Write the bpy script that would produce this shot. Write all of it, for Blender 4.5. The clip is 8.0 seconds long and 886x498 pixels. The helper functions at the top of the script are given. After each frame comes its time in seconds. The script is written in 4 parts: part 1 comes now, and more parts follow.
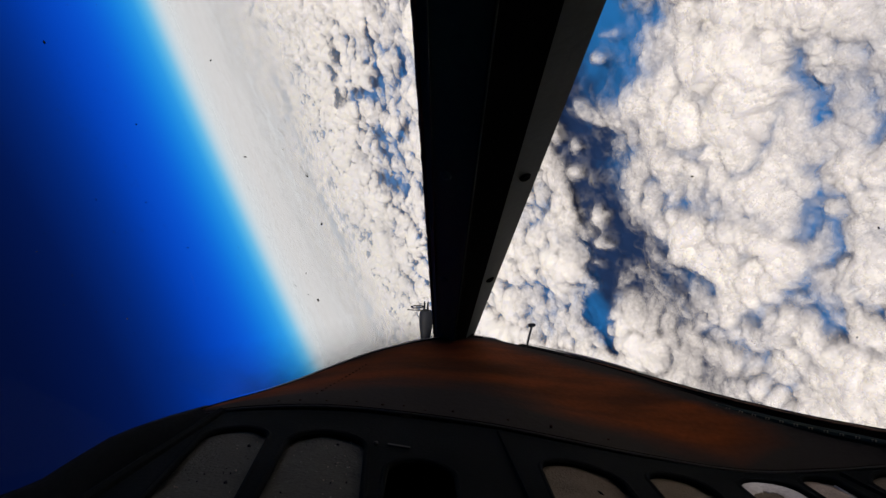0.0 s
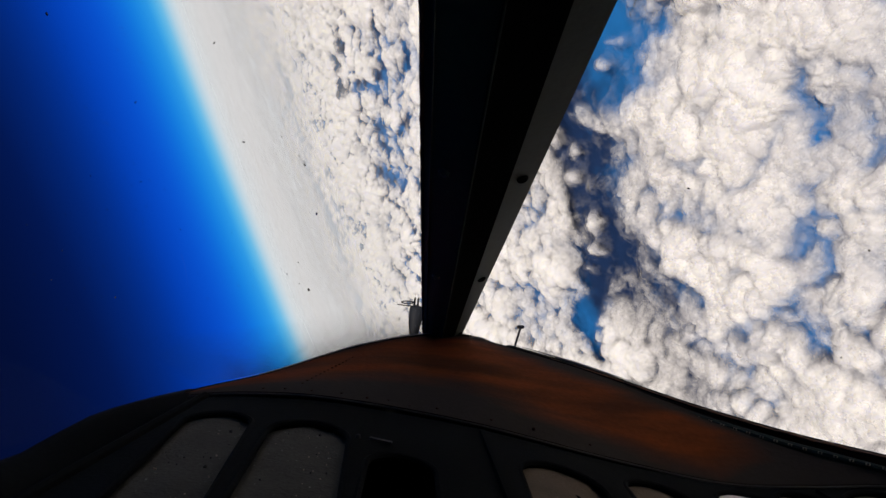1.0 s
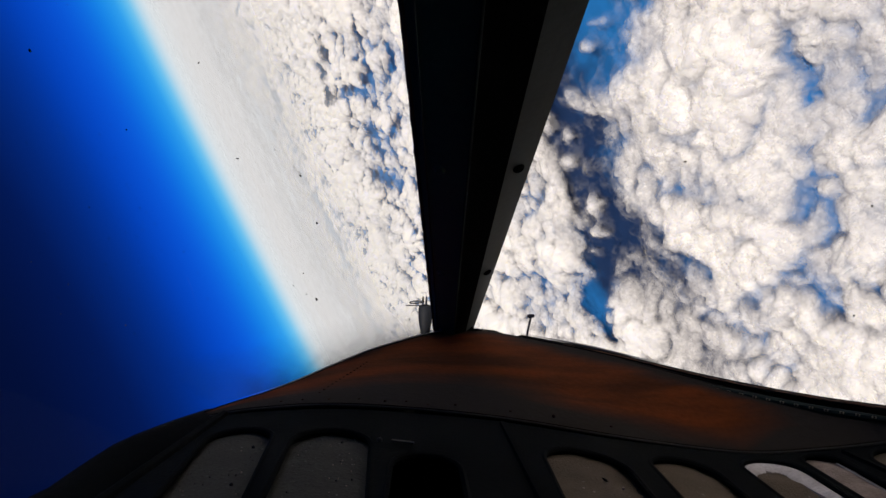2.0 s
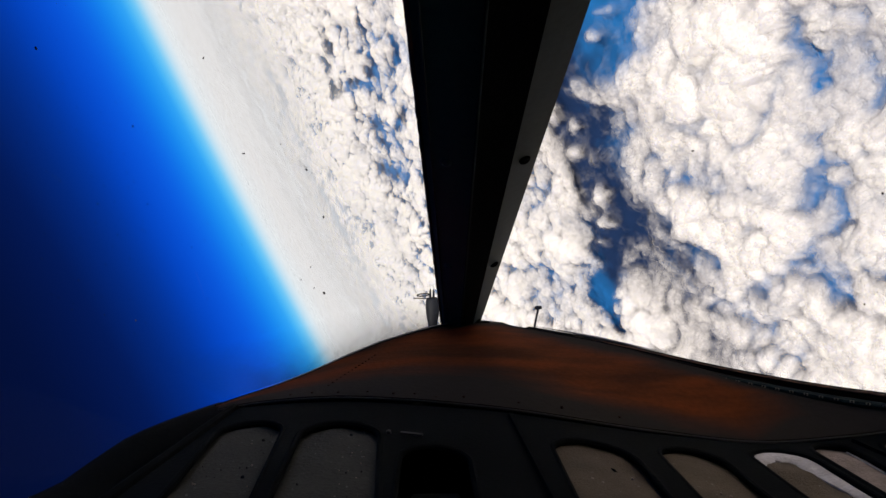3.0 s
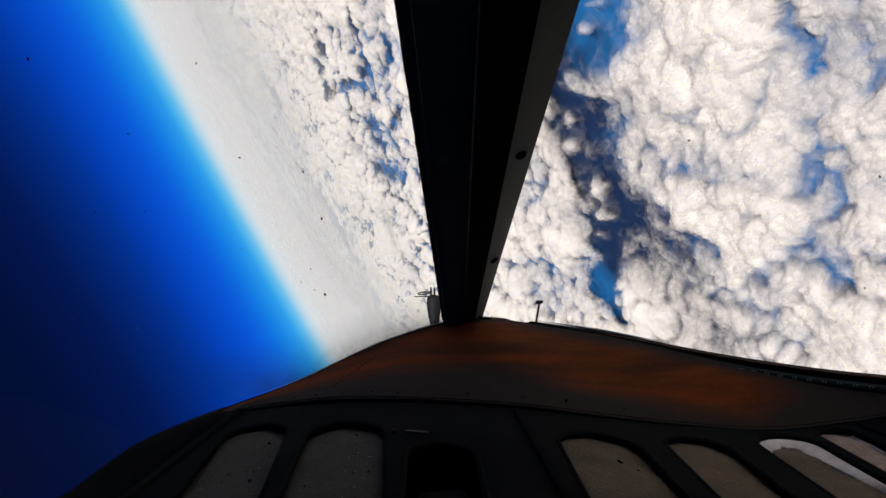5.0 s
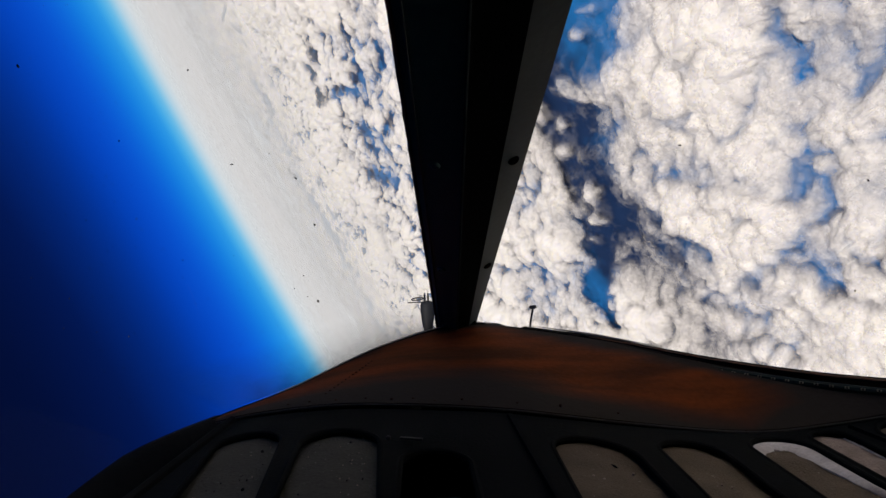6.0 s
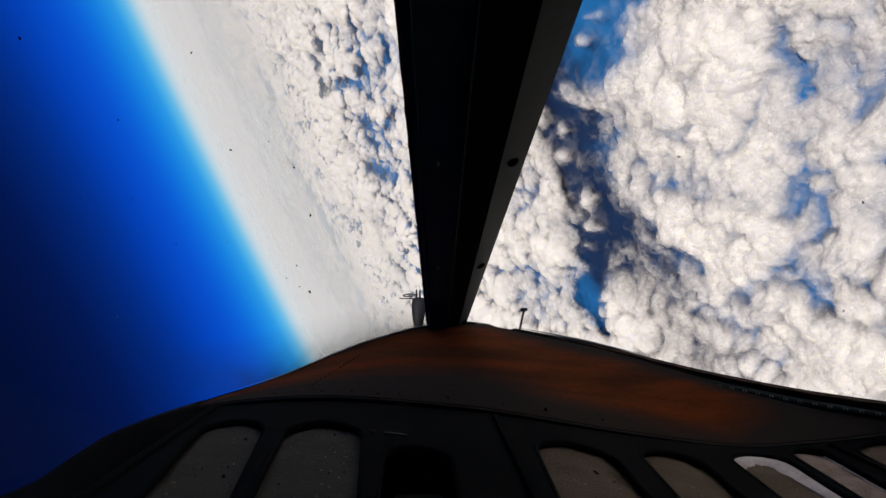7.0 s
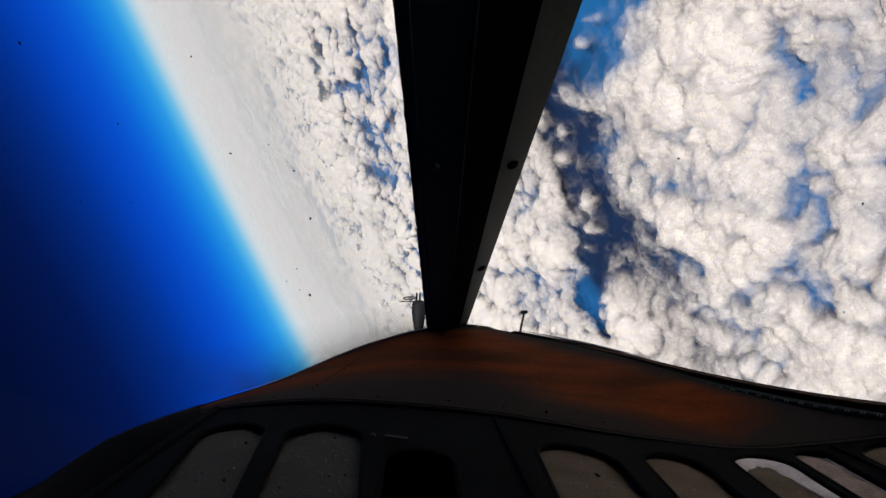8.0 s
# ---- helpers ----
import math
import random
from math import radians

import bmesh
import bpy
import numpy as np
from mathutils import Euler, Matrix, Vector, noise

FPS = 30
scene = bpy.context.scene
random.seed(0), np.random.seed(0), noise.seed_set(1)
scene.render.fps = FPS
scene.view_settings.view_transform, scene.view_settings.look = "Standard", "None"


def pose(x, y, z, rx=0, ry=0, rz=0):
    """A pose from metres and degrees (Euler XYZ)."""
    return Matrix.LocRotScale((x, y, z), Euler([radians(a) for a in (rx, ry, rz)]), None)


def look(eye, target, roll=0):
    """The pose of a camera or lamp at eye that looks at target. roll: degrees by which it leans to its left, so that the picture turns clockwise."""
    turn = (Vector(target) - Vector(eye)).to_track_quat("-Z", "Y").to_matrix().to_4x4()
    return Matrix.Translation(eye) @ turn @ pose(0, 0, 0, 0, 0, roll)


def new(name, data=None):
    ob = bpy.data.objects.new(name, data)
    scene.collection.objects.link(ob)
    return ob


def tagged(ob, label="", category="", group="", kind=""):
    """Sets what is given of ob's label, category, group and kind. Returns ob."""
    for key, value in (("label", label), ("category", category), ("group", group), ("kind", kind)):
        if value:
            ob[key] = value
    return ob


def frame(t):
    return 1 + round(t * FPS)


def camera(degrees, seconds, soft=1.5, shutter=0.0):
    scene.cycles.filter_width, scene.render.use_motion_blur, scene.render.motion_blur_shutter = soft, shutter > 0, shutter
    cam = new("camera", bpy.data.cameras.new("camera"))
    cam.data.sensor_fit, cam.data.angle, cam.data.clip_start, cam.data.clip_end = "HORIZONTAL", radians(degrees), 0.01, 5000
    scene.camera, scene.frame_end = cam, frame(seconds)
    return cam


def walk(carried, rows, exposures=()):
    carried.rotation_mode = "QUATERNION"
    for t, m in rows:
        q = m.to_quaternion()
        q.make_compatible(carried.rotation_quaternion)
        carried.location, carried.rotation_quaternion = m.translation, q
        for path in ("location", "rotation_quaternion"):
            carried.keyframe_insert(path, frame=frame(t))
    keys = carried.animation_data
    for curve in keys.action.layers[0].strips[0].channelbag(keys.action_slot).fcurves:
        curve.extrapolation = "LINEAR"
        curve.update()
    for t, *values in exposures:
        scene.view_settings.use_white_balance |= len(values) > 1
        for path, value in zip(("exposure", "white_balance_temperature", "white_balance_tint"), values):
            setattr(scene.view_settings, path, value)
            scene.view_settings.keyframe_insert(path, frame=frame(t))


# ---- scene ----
cam = camera(75.8, 8.0)

from mathutils.bvhtree import BVHTree

# The aircraft flies over a sea of cloud, rolled past its knife edge. Everything of the cockpit is built in the
# aircraft's own axes (x right, y ahead, z towards the canopy, eye at the origin) and set into the world by COCKPIT.
HEIGHT = 450.0
COCKPIT = pose(0, 0, HEIGHT, 38.64, 123.8, 33.6)

# seconds, pitch, roll, yaw of the camera in the aircraft's axes
PATH = [
    (0.0, 1.24, -1.80, 0.95), (0.5, 1.35, -5.10, 0.69), (1.0, 1.00, -5.15, 0.23), (1.5, 1.03, -4.15, 0.01),
    (2.0, 0.68, 0.38, 0.63), (2.2, 0.36, 1.15, 0.98), (3.3, -0.12, 0.70, 1.46), (3.5, -0.09, 0.32, 1.41), (4.0, -0.64, 0.63, 1.38), (4.5, -0.69, 1.42, 1.44),
    (4.7, -0.62, 2.15, 1.43), (5.8, 0.34, 3.40, 0.74), (6.0, 0.23, 3.22, 0.56), (6.5, 0.02, 1.00, 0.21), (7.0, 0.0, 0.0, 0.0), (7.5, 0.24, 0.54, -0.06), (8.0, 0.27, 0.20, 0.0),
]
walk(cam, [(t, COCKPIT @ pose(0, 0, 0, 90 + p, r, w)) for t, p, r, w in PATH], exposures=[(0.0, 0.30), (1.5, 0.32), (2.0, 0.42), (3.5, 0.55), (4.0, 0.54), (4.5, 0.46), (6.0, 0.31), (8.0, 0.30)])

# ---- sky and sun ----
SUN_TURN, SUN_HEIGHT = 173.0, 53.0    # degrees from the heading, and above the horizon
world = bpy.data.worlds.new("sky")
scene.world = world
world.use_nodes = True
wn, wl = world.node_tree.nodes, world.node_tree.links
wn.clear()
coords = wn.new("ShaderNodeTexCoord")
dip = wn.new("ShaderNodeVectorMath")       # seen from this height the horizon lies below eye level
dip.operation = "ADD"
dip.inputs[1].default_value = (0, 0, 0.121)
thin = wn.new("ShaderNodeVectorMath")      # and the air above it is a thin shell, so the sky darkens fast
thin.operation = "MULTIPLY"
thin.inputs[1].default_value = (1, 1, 1.5)
unit = wn.new("ShaderNodeVectorMath")
unit.operation = "NORMALIZE"
sky = wn.new("ShaderNodeTexSky")
sky.sky_type = "NISHITA"
sky.sun_disc = False
sky.sun_elevation, sky.sun_rotation = radians(SUN_HEIGHT), radians(SUN_TURN % 360)
sky.altitude, sky.air_density, sky.dust_density, sky.ozone_density = 3000, 1.0, 1.2, 2.0
deep = wn.new("ShaderNodeGamma")
deep.inputs["Gamma"].default_value = 3.0
bg = wn.new("ShaderNodeBackground")
bg.inputs["Strength"].default_value = 0.00295
wout = wn.new("ShaderNodeOutputWorld")
wl.new(coords.outputs["Generated"], dip.inputs[0])
wl.new(dip.outputs[0], thin.inputs[0])
wl.new(thin.outputs[0], unit.inputs[0])
wl.new(unit.outputs[0], sky.inputs["Vector"])
tint = wn.new("ShaderNodeMix")             # little dust aloft: less red in the sky's light
tint.data_type, tint.blend_type = "RGBA", "MULTIPLY"
tint.inputs["Factor"].default_value = 1.0
tint.inputs["B"].default_value = (0.64, 0.985, 1.0, 1)
wl.new(sky.outputs[0], tint.inputs["A"])
wl.new(tint.outputs["Result"], deep.inputs["Color"])
split = wn.new("ShaderNodeSeparateXYZ")
span = wn.new("ShaderNodeMapRange")          # from the white haze of the horizon up to clear blue air
span.inputs["From Min"].default_value, span.inputs["From Max"].default_value = -0.122, 0.45
air = wn.new("ShaderNodeValToRGB")
air.color_ramp.interpolation = "B_SPLINE"
stops = ((0.0, (0.79, 0.795, 0.81)), (0.070, (0.79, 0.81, 0.83)), (0.090, (0.58, 0.75, 0.86)), (0.110, (0.13, 0.58, 0.90)), (0.1405, (0.014, 0.35, 0.90)), (0.2015, (0.005, 0.155, 0.80)), (0.262, (0.003, 0.088, 0.70)),
         (0.337, (0.001, 0.054, 0.50)), (0.403, (0.001, 0.032, 0.30)), (0.4685, (0.001, 0.0205, 0.190)), (0.56, (0.001, 0.0085, 0.080)), (0.72, (0.001, 0.0048, 0.038)), (1.0, (0.001, 0.003, 0.02)))
for _ in range(len(stops) - 2):
    air.color_ramp.elements.new(0.5)
for element, (place, colour) in zip(air.color_ramp.elements, stops):
    element.position, element.color = place, (*colour, 1)
bright = wn.new("ShaderNodeVectorMath")
bright.operation = "SCALE"
bright.inputs["Scale"].default_value = 250.0
rise = wn.new("ShaderNodeMapRange")
rise.interpolation_type = "SMOOTHSTEP"
rise.inputs["From Min"].default_value, rise.inputs["From Max"].default_value = 0.35, 0.60
rise.inputs["To Min"].default_value, rise.inputs["To Max"].default_value = 1.0, 0.0
veil = wn.new("ShaderNodeMix")
veil.data_type = "RGBA"
wl.new(coords.outputs["Generated"], split.inputs[0])
wl.new(split.outputs["Z"], span.inputs["Value"])
wl.new(span.outputs["Result"], air.inputs["Fac"])
wl.new(air.outputs["Color"], bright.inputs[0])
wl.new(split.outputs["Z"], rise.inputs["Value"])
wl.new(rise.outputs["Result"], veil.inputs["Factor"])
wl.new(deep.outputs[0], veil.inputs["A"])
wl.new(bright.outputs[0], veil.inputs["B"])
wl.new(veil.outputs["Result"], bg.inputs["Color"])
wl.new(bg.outputs[0], wout.inputs["Surface"])

sun = new("sun", bpy.data.lights.new("sun", "SUN"))
sun.data.energy, sun.data.angle, sun.data.color = 3.05, radians(0.53), (1.0, 0.885, 0.77)
sa, se = radians(SUN_TURN), radians(SUN_HEIGHT)
SUN_WAY = Vector((math.sin(sa) * math.cos(se), math.cos(sa) * math.cos(se), math.sin(se)))
sun.matrix_world = look((0, 0, 900), Vector((0, 0, 900)) - SUN_WAY)


# ---- materials ----
def material(name, colour, rough=0.6, metal=0.0, second=None, scale=20.0, amount=0.5, bump=0.15, fine=None, spec=0.5, worn=None, grime_dark=None, stretch=None):
    """Principled paint with two scales of variation: broad patches towards `second`, fine grain and bump."""
    m = bpy.data.materials.new(name)
    m.use_nodes = True
    n, l = m.node_tree.nodes, m.node_tree.links
    b = n["Principled BSDF"]
    b.inputs["Roughness"].default_value, b.inputs["Metallic"].default_value = rough, metal
    b.inputs["Specular IOR Level"].default_value = spec
    tc = n.new("ShaderNodeTexCoord")
    big = n.new("ShaderNodeTexNoise")
    big.inputs["Scale"].default_value, big.inputs["Detail"].default_value = scale, 5.0
    small = n.new("ShaderNodeTexNoise")
    small.inputs["Scale"].default_value, small.inputs["Detail"].default_value = fine or scale * 14, 4.0
    if stretch:
        long = n.new("ShaderNodeMapping")
        long.inputs["Scale"].default_value = stretch
        l.new(tc.outputs["Object"], long.inputs["Vector"])
        l.new(long.outputs["Vector"], big.inputs["Vector"])
    else:
        l.new(tc.outputs["Object"], big.inputs["Vector"])
    l.new(tc.outputs["Object"], small.inputs["Vector"])
    ramp = n.new("ShaderNodeValToRGB")
    ramp.color_ramp.elements[0].position, ramp.color_ramp.elements[1].position = 0.5 - amount / 2, 0.5 + amount / 2
    ramp.color_ramp.elements[0].color = (*colour, 1)
    ramp.color_ramp.elements[1].color = (*(second or [c * 0.6 for c in colour]), 1)
    l.new(big.outputs["Fac"], ramp.inputs["Fac"])
    mix = n.new("ShaderNodeMix")
    mix.data_type, mix.blend_type = "RGBA", "MULTIPLY"
    mix.inputs["Factor"].default_value = 0.45
    l.new(ramp.outputs["Color"], mix.inputs["A"])
    l.new(small.outputs["Fac"], mix.inputs["B"])
    out = mix.outputs["Result"]
    if worn:
        wear = n.new("ShaderNodeTexNoise")
        wear.inputs["Scale"].default_value, wear.inputs["Detail"].default_value = scale * 11, 3.0
        l.new(tc.outputs["Object"], wear.inputs["Vector"])
        cut = n.new("ShaderNodeValToRGB")
        cut.color_ramp.elements[0].position, cut.color_ramp.elements[1].position = 0.69, 0.78
        l.new(wear.outputs["Fac"], cut.inputs["Fac"])
        top = n.new("ShaderNodeMix")
        top.data_type = "RGBA"
        top.inputs["B"].default_value = (*worn, 1)
        l.new(cut.outputs["Color"], top.inputs["Factor"])
        l.new(out, top.inputs["A"])
        out = top.outputs["Result"]
    if grime_dark:
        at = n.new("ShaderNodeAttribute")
        at.attribute_name = "grime_dark"
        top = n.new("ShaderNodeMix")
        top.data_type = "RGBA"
        top.inputs["B"].default_value = (*grime_dark, 1)
        darken = n.new("ShaderNodeMath")
        darken.operation = "MULTIPLY_ADD"
        darken.inputs[1].default_value = 0.7
        l.new(big.outputs["Fac"], darken.inputs[0])
        l.new(at.outputs["Fac"], darken.inputs[2])
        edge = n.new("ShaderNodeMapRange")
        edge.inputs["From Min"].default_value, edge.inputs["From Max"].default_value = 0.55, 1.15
        l.new(darken.outputs[0], edge.inputs["Value"])
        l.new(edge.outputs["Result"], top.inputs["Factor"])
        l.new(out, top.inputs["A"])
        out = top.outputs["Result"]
    l.new(out, b.inputs["Base Color"])
    bp = n.new("ShaderNodeBump")
    bp.inputs["Strength"].default_value, bp.inputs["Distance"].default_value = bump, 0.002
    l.new(small.outputs["Fac"], bp.inputs["Height"])
    l.new(bp.outputs["Normal"], b.inputs["Normal"])
    return m


COWL = material("rust_brown_anti_glare_paint", (0.158, 0.036, 0.009), 0.9, 0, (0.052, 0.017, 0.007), 9, 0.35, 0.35, 160, spec=0.03, grime_dark=(0.022, 0.019, 0.018), stretch=(0.7, 2.6, 2.0))
BLACK = material("black_crackle_paint", (0.0075, 0.0085, 0.0092), 0.75, 0, (0.005, 0.0057, 0.0062), 12, 0.5, 0.25, 300, spec=0.008)
TEAL = material("teal_cockpit_paint", (0.050, 0.135, 0.13), 0.5, 0, (0.035, 0.10, 0.10), 10, 0.6, 0.12, 150)
# the next two copy the copper and teal, darkened for their shade
STRIP = material("shaded_copper_brown_sealant", (0.040, 0.020, 0.014), 0.85, 0, (0.016, 0.010, 0.008), 60, 0.5, 0.4, 400, spec=0.02)
SHADED_TEAL = material("shaded_teal_paint", (0.013, 0.026, 0.028), 0.6, 0, (0.008, 0.014, 0.016), 30, 0.5, 0.2, 300, spec=0.08)
GREY = material("grey_green_frame_paint", (0.034, 0.053, 0.053), 0.55, 0, (0.025, 0.039, 0.039), 14, 0.5, 0.12, 200)
COPPER = material("copper_brown_sealant", (0.20, 0.065, 0.028), 0.8, 0.0, (0.035, 0.014, 0.008), 60, 0.4, 0.6, 400)
FELT = material("grey_brown_felt", (0.150, 0.118, 0.086), 0.95, 0, (0.095, 0.073, 0.053), 25, 0.5, 0.9, 500, spec=0.1, worn=(0.27, 0.25, 0.22))
FELT_GREY = material("grey_pebbled_felt", (0.074, 0.072, 0.064), 0.95, 0, (0.048, 0.047, 0.042), 25, 0.5, 0.9, 350, spec=0.1, worn=(0.17, 0.17, 0.165))
WHITE = material("white_insulation", (0.74, 0.70, 0.71), 0.9, 0, (0.38, 0.33, 0.32), 40, 0.5, 0.6, 300)
SEALANT = material("pale_grey_sealant", (0.42, 0.43, 0.45), 0.6, 0, (0.3, 0.3, 0.32), 50, 0.5, 0.4, 400)
LATCH = material("dull_black_latch_metal", (0.0075, 0.008, 0.009), 0.7, 0.0, (0.005, 0.005, 0.006), 80, 0.5, 0.2, 600)
PALE = material("pale_pinkish_insulation", (0.46, 0.37, 0.33), 0.95, 0, (0.17, 0.13, 0.105), 30, 0.5, 0.9, 400, spec=0.1)
CREAM = material("cream_bolt_paint", (0.30, 0.27, 0.20), 0.7, 0, (0.16, 0.145, 0.115), 60, 0.5, 0.2, 500)
SKIN = material("grey_brown_aircraft_skin", (0.26, 0.225, 0.21), 0.5, 0, (0.20, 0.175, 0.165), 4, 0.5, 0.08, 60)
PROBE = material("dark_grey_probe_paint", (0.030, 0.034, 0.044), 0.6, 0.0, (0.020, 0.023, 0.030), 30, 0.5, 0.1, 300, spec=0.15)
RUBBER = material("black_rubber_seal", (0.008, 0.008, 0.0085), 0.7, 0, (0.005, 0.005, 0.005), 40, 0.5, 0.3, 300, spec=0.3)
DIRT = material("dark_specks_of_dirt", (0.03, 0.03, 0.04), 0.9, 0, (0.02, 0.02, 0.02), 200, 0.5, 0.3, 900)

SCUFF = bpy.data.materials.new("faint_glass_scuff")
SCUFF.use_nodes = True
un, ul = SCUFF.node_tree.nodes, SCUFF.node_tree.links
umix, uair, ubody = un.new("ShaderNodeMixShader"), un.new("ShaderNodeBsdfTransparent"), un.new("ShaderNodeBsdfDiffuse")
ubody.inputs["Color"].default_value = (0.6, 0.62, 0.65, 1)
umix.inputs["Fac"].default_value = 0.009
ul.new(uair.outputs[0], umix.inputs[1])
ul.new(ubody.outputs[0], umix.inputs[2])
ul.new(umix.outputs[0], un["Material Output"].inputs["Surface"])

GLASS = bpy.data.materials.new("windshield_glass")
GLASS.use_nodes = True
gn, gl = GLASS.node_tree.nodes, GLASS.node_tree.links
gn.clear()
clear = gn.new("ShaderNodeBsdfTransparent")
clear.inputs["Color"].default_value = (0.97, 0.98, 0.98, 1)
gloss = gn.new("ShaderNodeBsdfGlossy")
gloss.inputs["Roughness"].default_value = 0.02
gmix = gn.new("ShaderNodeMixShader")
gmix.inputs["Fac"].default_value = 0.0015
gout = gn.new("ShaderNodeOutputMaterial")
gl.new(clear.outputs[0], gmix.inputs[1])
gl.new(gloss.outputs[0], gmix.inputs[2])
gl.new(gmix.outputs[0], gout.inputs["Surface"])

CLOUD = bpy.data.materials.new("cumulus_white")
CLOUD.use_nodes = True
cn, cl = CLOUD.node_tree.nodes, CLOUD.node_tree.links
cn.clear()
cout = cn.new("ShaderNodeOutputMaterial")
cbody = cn.new("ShaderNodeBsdfPrincipled")
cbody.inputs["Base Color"].default_value = (0.965, 0.955, 0.955, 1)
cbody.inputs["Roughness"].default_value, cbody.inputs["Specular IOR Level"].default_value = 1.0, 0.0
cbody.inputs["Subsurface Scale"].default_value = 8.0
cbody.inputs["Subsurface Radius"].default_value = (1.0, 1.04, 1.22)
cclear = cn.new("ShaderNodeBsdfTransparent")
cfringe = cn.new("ShaderNodeMixShader")
cl.new(cclear.outputs[0], cfringe.inputs[1])
cl.new(cbody.outputs[0], cfringe.inputs[2])
cl.new(cfringe.outputs[0], cout.inputs["Surface"])
ccoord = cn.new("ShaderNodeTexCoord")
cnoise = cn.new("ShaderNodeTexNoise")
cnoise.inputs["Scale"].default_value, cnoise.inputs["Detail"].default_value = 0.13, 9.0
cnoise.inputs["Roughness"].default_value = 0.7
cbump = cn.new("ShaderNodeBump")
cbump.inputs["Strength"].default_value, cbump.inputs["Distance"].default_value = 0.4, 4.0
cround = cn.new("ShaderNodeVectorMath")     # light scattered many times inside the heads evens out their slopes
cround.operation = "MULTIPLY_ADD"
cround.inputs[1].default_value, cround.inputs[2].default_value = (0.52, 0.52, 0.52), (0, 0, 0.48)
cunit = cn.new("ShaderNodeVectorMath")
cunit.operation = "NORMALIZE"
cthick = cn.new("ShaderNodeAttribute")      # how opaque the cloud is: thin fringes and thinned troughs let the sea show
cthick.attribute_name = "depth_of_cloud"
cveil = cn.new("ShaderNodeMath")
cveil.operation = "MULTIPLY_ADD"
cveil.inputs[1].default_value = 40.0
crange = cn.new("ShaderNodeMapRange")
crange.interpolation_type = "SMOOTHSTEP"
crange.inputs["From Min"].default_value, crange.inputs["From Max"].default_value = 22.0, 73.0
cl.new(ccoord.outputs["Object"], cnoise.inputs["Vector"])
cl.new(cnoise.outputs["Fac"], cbump.inputs["Height"])
cl.new(cbump.outputs["Normal"], cround.inputs[0])
cl.new(cround.outputs[0], cunit.inputs[0])
cl.new(cunit.outputs[0], cbody.inputs["Normal"])
cl.new(cnoise.outputs["Fac"], cveil.inputs[0])
cl.new(cthick.outputs["Fac"], cveil.inputs[2])
cl.new(cveil.outputs[0], crange.inputs["Value"])
cdeep = cn.new("ShaderNodeMapRange")        # only deep cloud carries light sideways
cdeep.inputs["From Min"].default_value, cdeep.inputs["From Max"].default_value = 30.0, 50.0
cl.new(cthick.outputs["Fac"], cdeep.inputs["Value"])
cl.new(cdeep.outputs["Result"], cbody.inputs["Subsurface Weight"])
cl.new(crange.outputs["Result"], cfringe.inputs["Fac"])

WISP = bpy.data.materials.new("cloud_wisps")
WISP.use_nodes = True
vn, vl = WISP.node_tree.nodes, WISP.node_tree.links
vn.clear()
vout, vmix, vair, vboth = vn.new("ShaderNodeOutputMaterial"), vn.new("ShaderNodeMixShader"), vn.new("ShaderNodeBsdfTransparent"), vn.new("ShaderNodeMixShader")
vlit, vglow = vn.new("ShaderNodeBsdfDiffuse"), vn.new("ShaderNodeBsdfTranslucent")
vlit.inputs["Color"].default_value = (0.98, 0.97, 0.96, 1)
vglow.inputs["Color"].default_value = (0.93, 0.93, 1.0, 1)
vboth.inputs["Fac"].default_value = 0.45
vcoord, vtuft, vdense = vn.new("ShaderNodeTexCoord"), vn.new("ShaderNodeTexNoise"), vn.new("ShaderNodeAttribute")
vtuft.inputs["Scale"].default_value, vtuft.inputs["Detail"].default_value, vtuft.inputs["Roughness"].default_value = 0.075, 7.0, 0.62
vdense.attribute_name = "thickness"
vcut, vthin = vn.new("ShaderNodeMapRange"), vn.new("ShaderNodeMath")
vcut.interpolation_type = "SMOOTHSTEP"
vcut.inputs["From Min"].default_value, vcut.inputs["From Max"].default_value = 0.36, 0.62
vthin.operation, vthin.use_clamp = "MULTIPLY", True
vl.new(vcoord.outputs["Object"], vtuft.inputs["Vector"])
vl.new(vtuft.outputs["Fac"], vcut.inputs["Value"])
vl.new(vcut.outputs["Result"], vthin.inputs[0])
vl.new(vdense.outputs["Fac"], vthin.inputs[1])
vl.new(vthin.outputs[0], vmix.inputs["Fac"])
vl.new(vair.outputs[0], vmix.inputs[1])
vl.new(vlit.outputs[0], vboth.inputs[1])
vl.new(vglow.outputs[0], vboth.inputs[2])
vl.new(vboth.outputs[0], vmix.inputs[2])
vl.new(vmix.outputs[0], vout.inputs["Surface"])


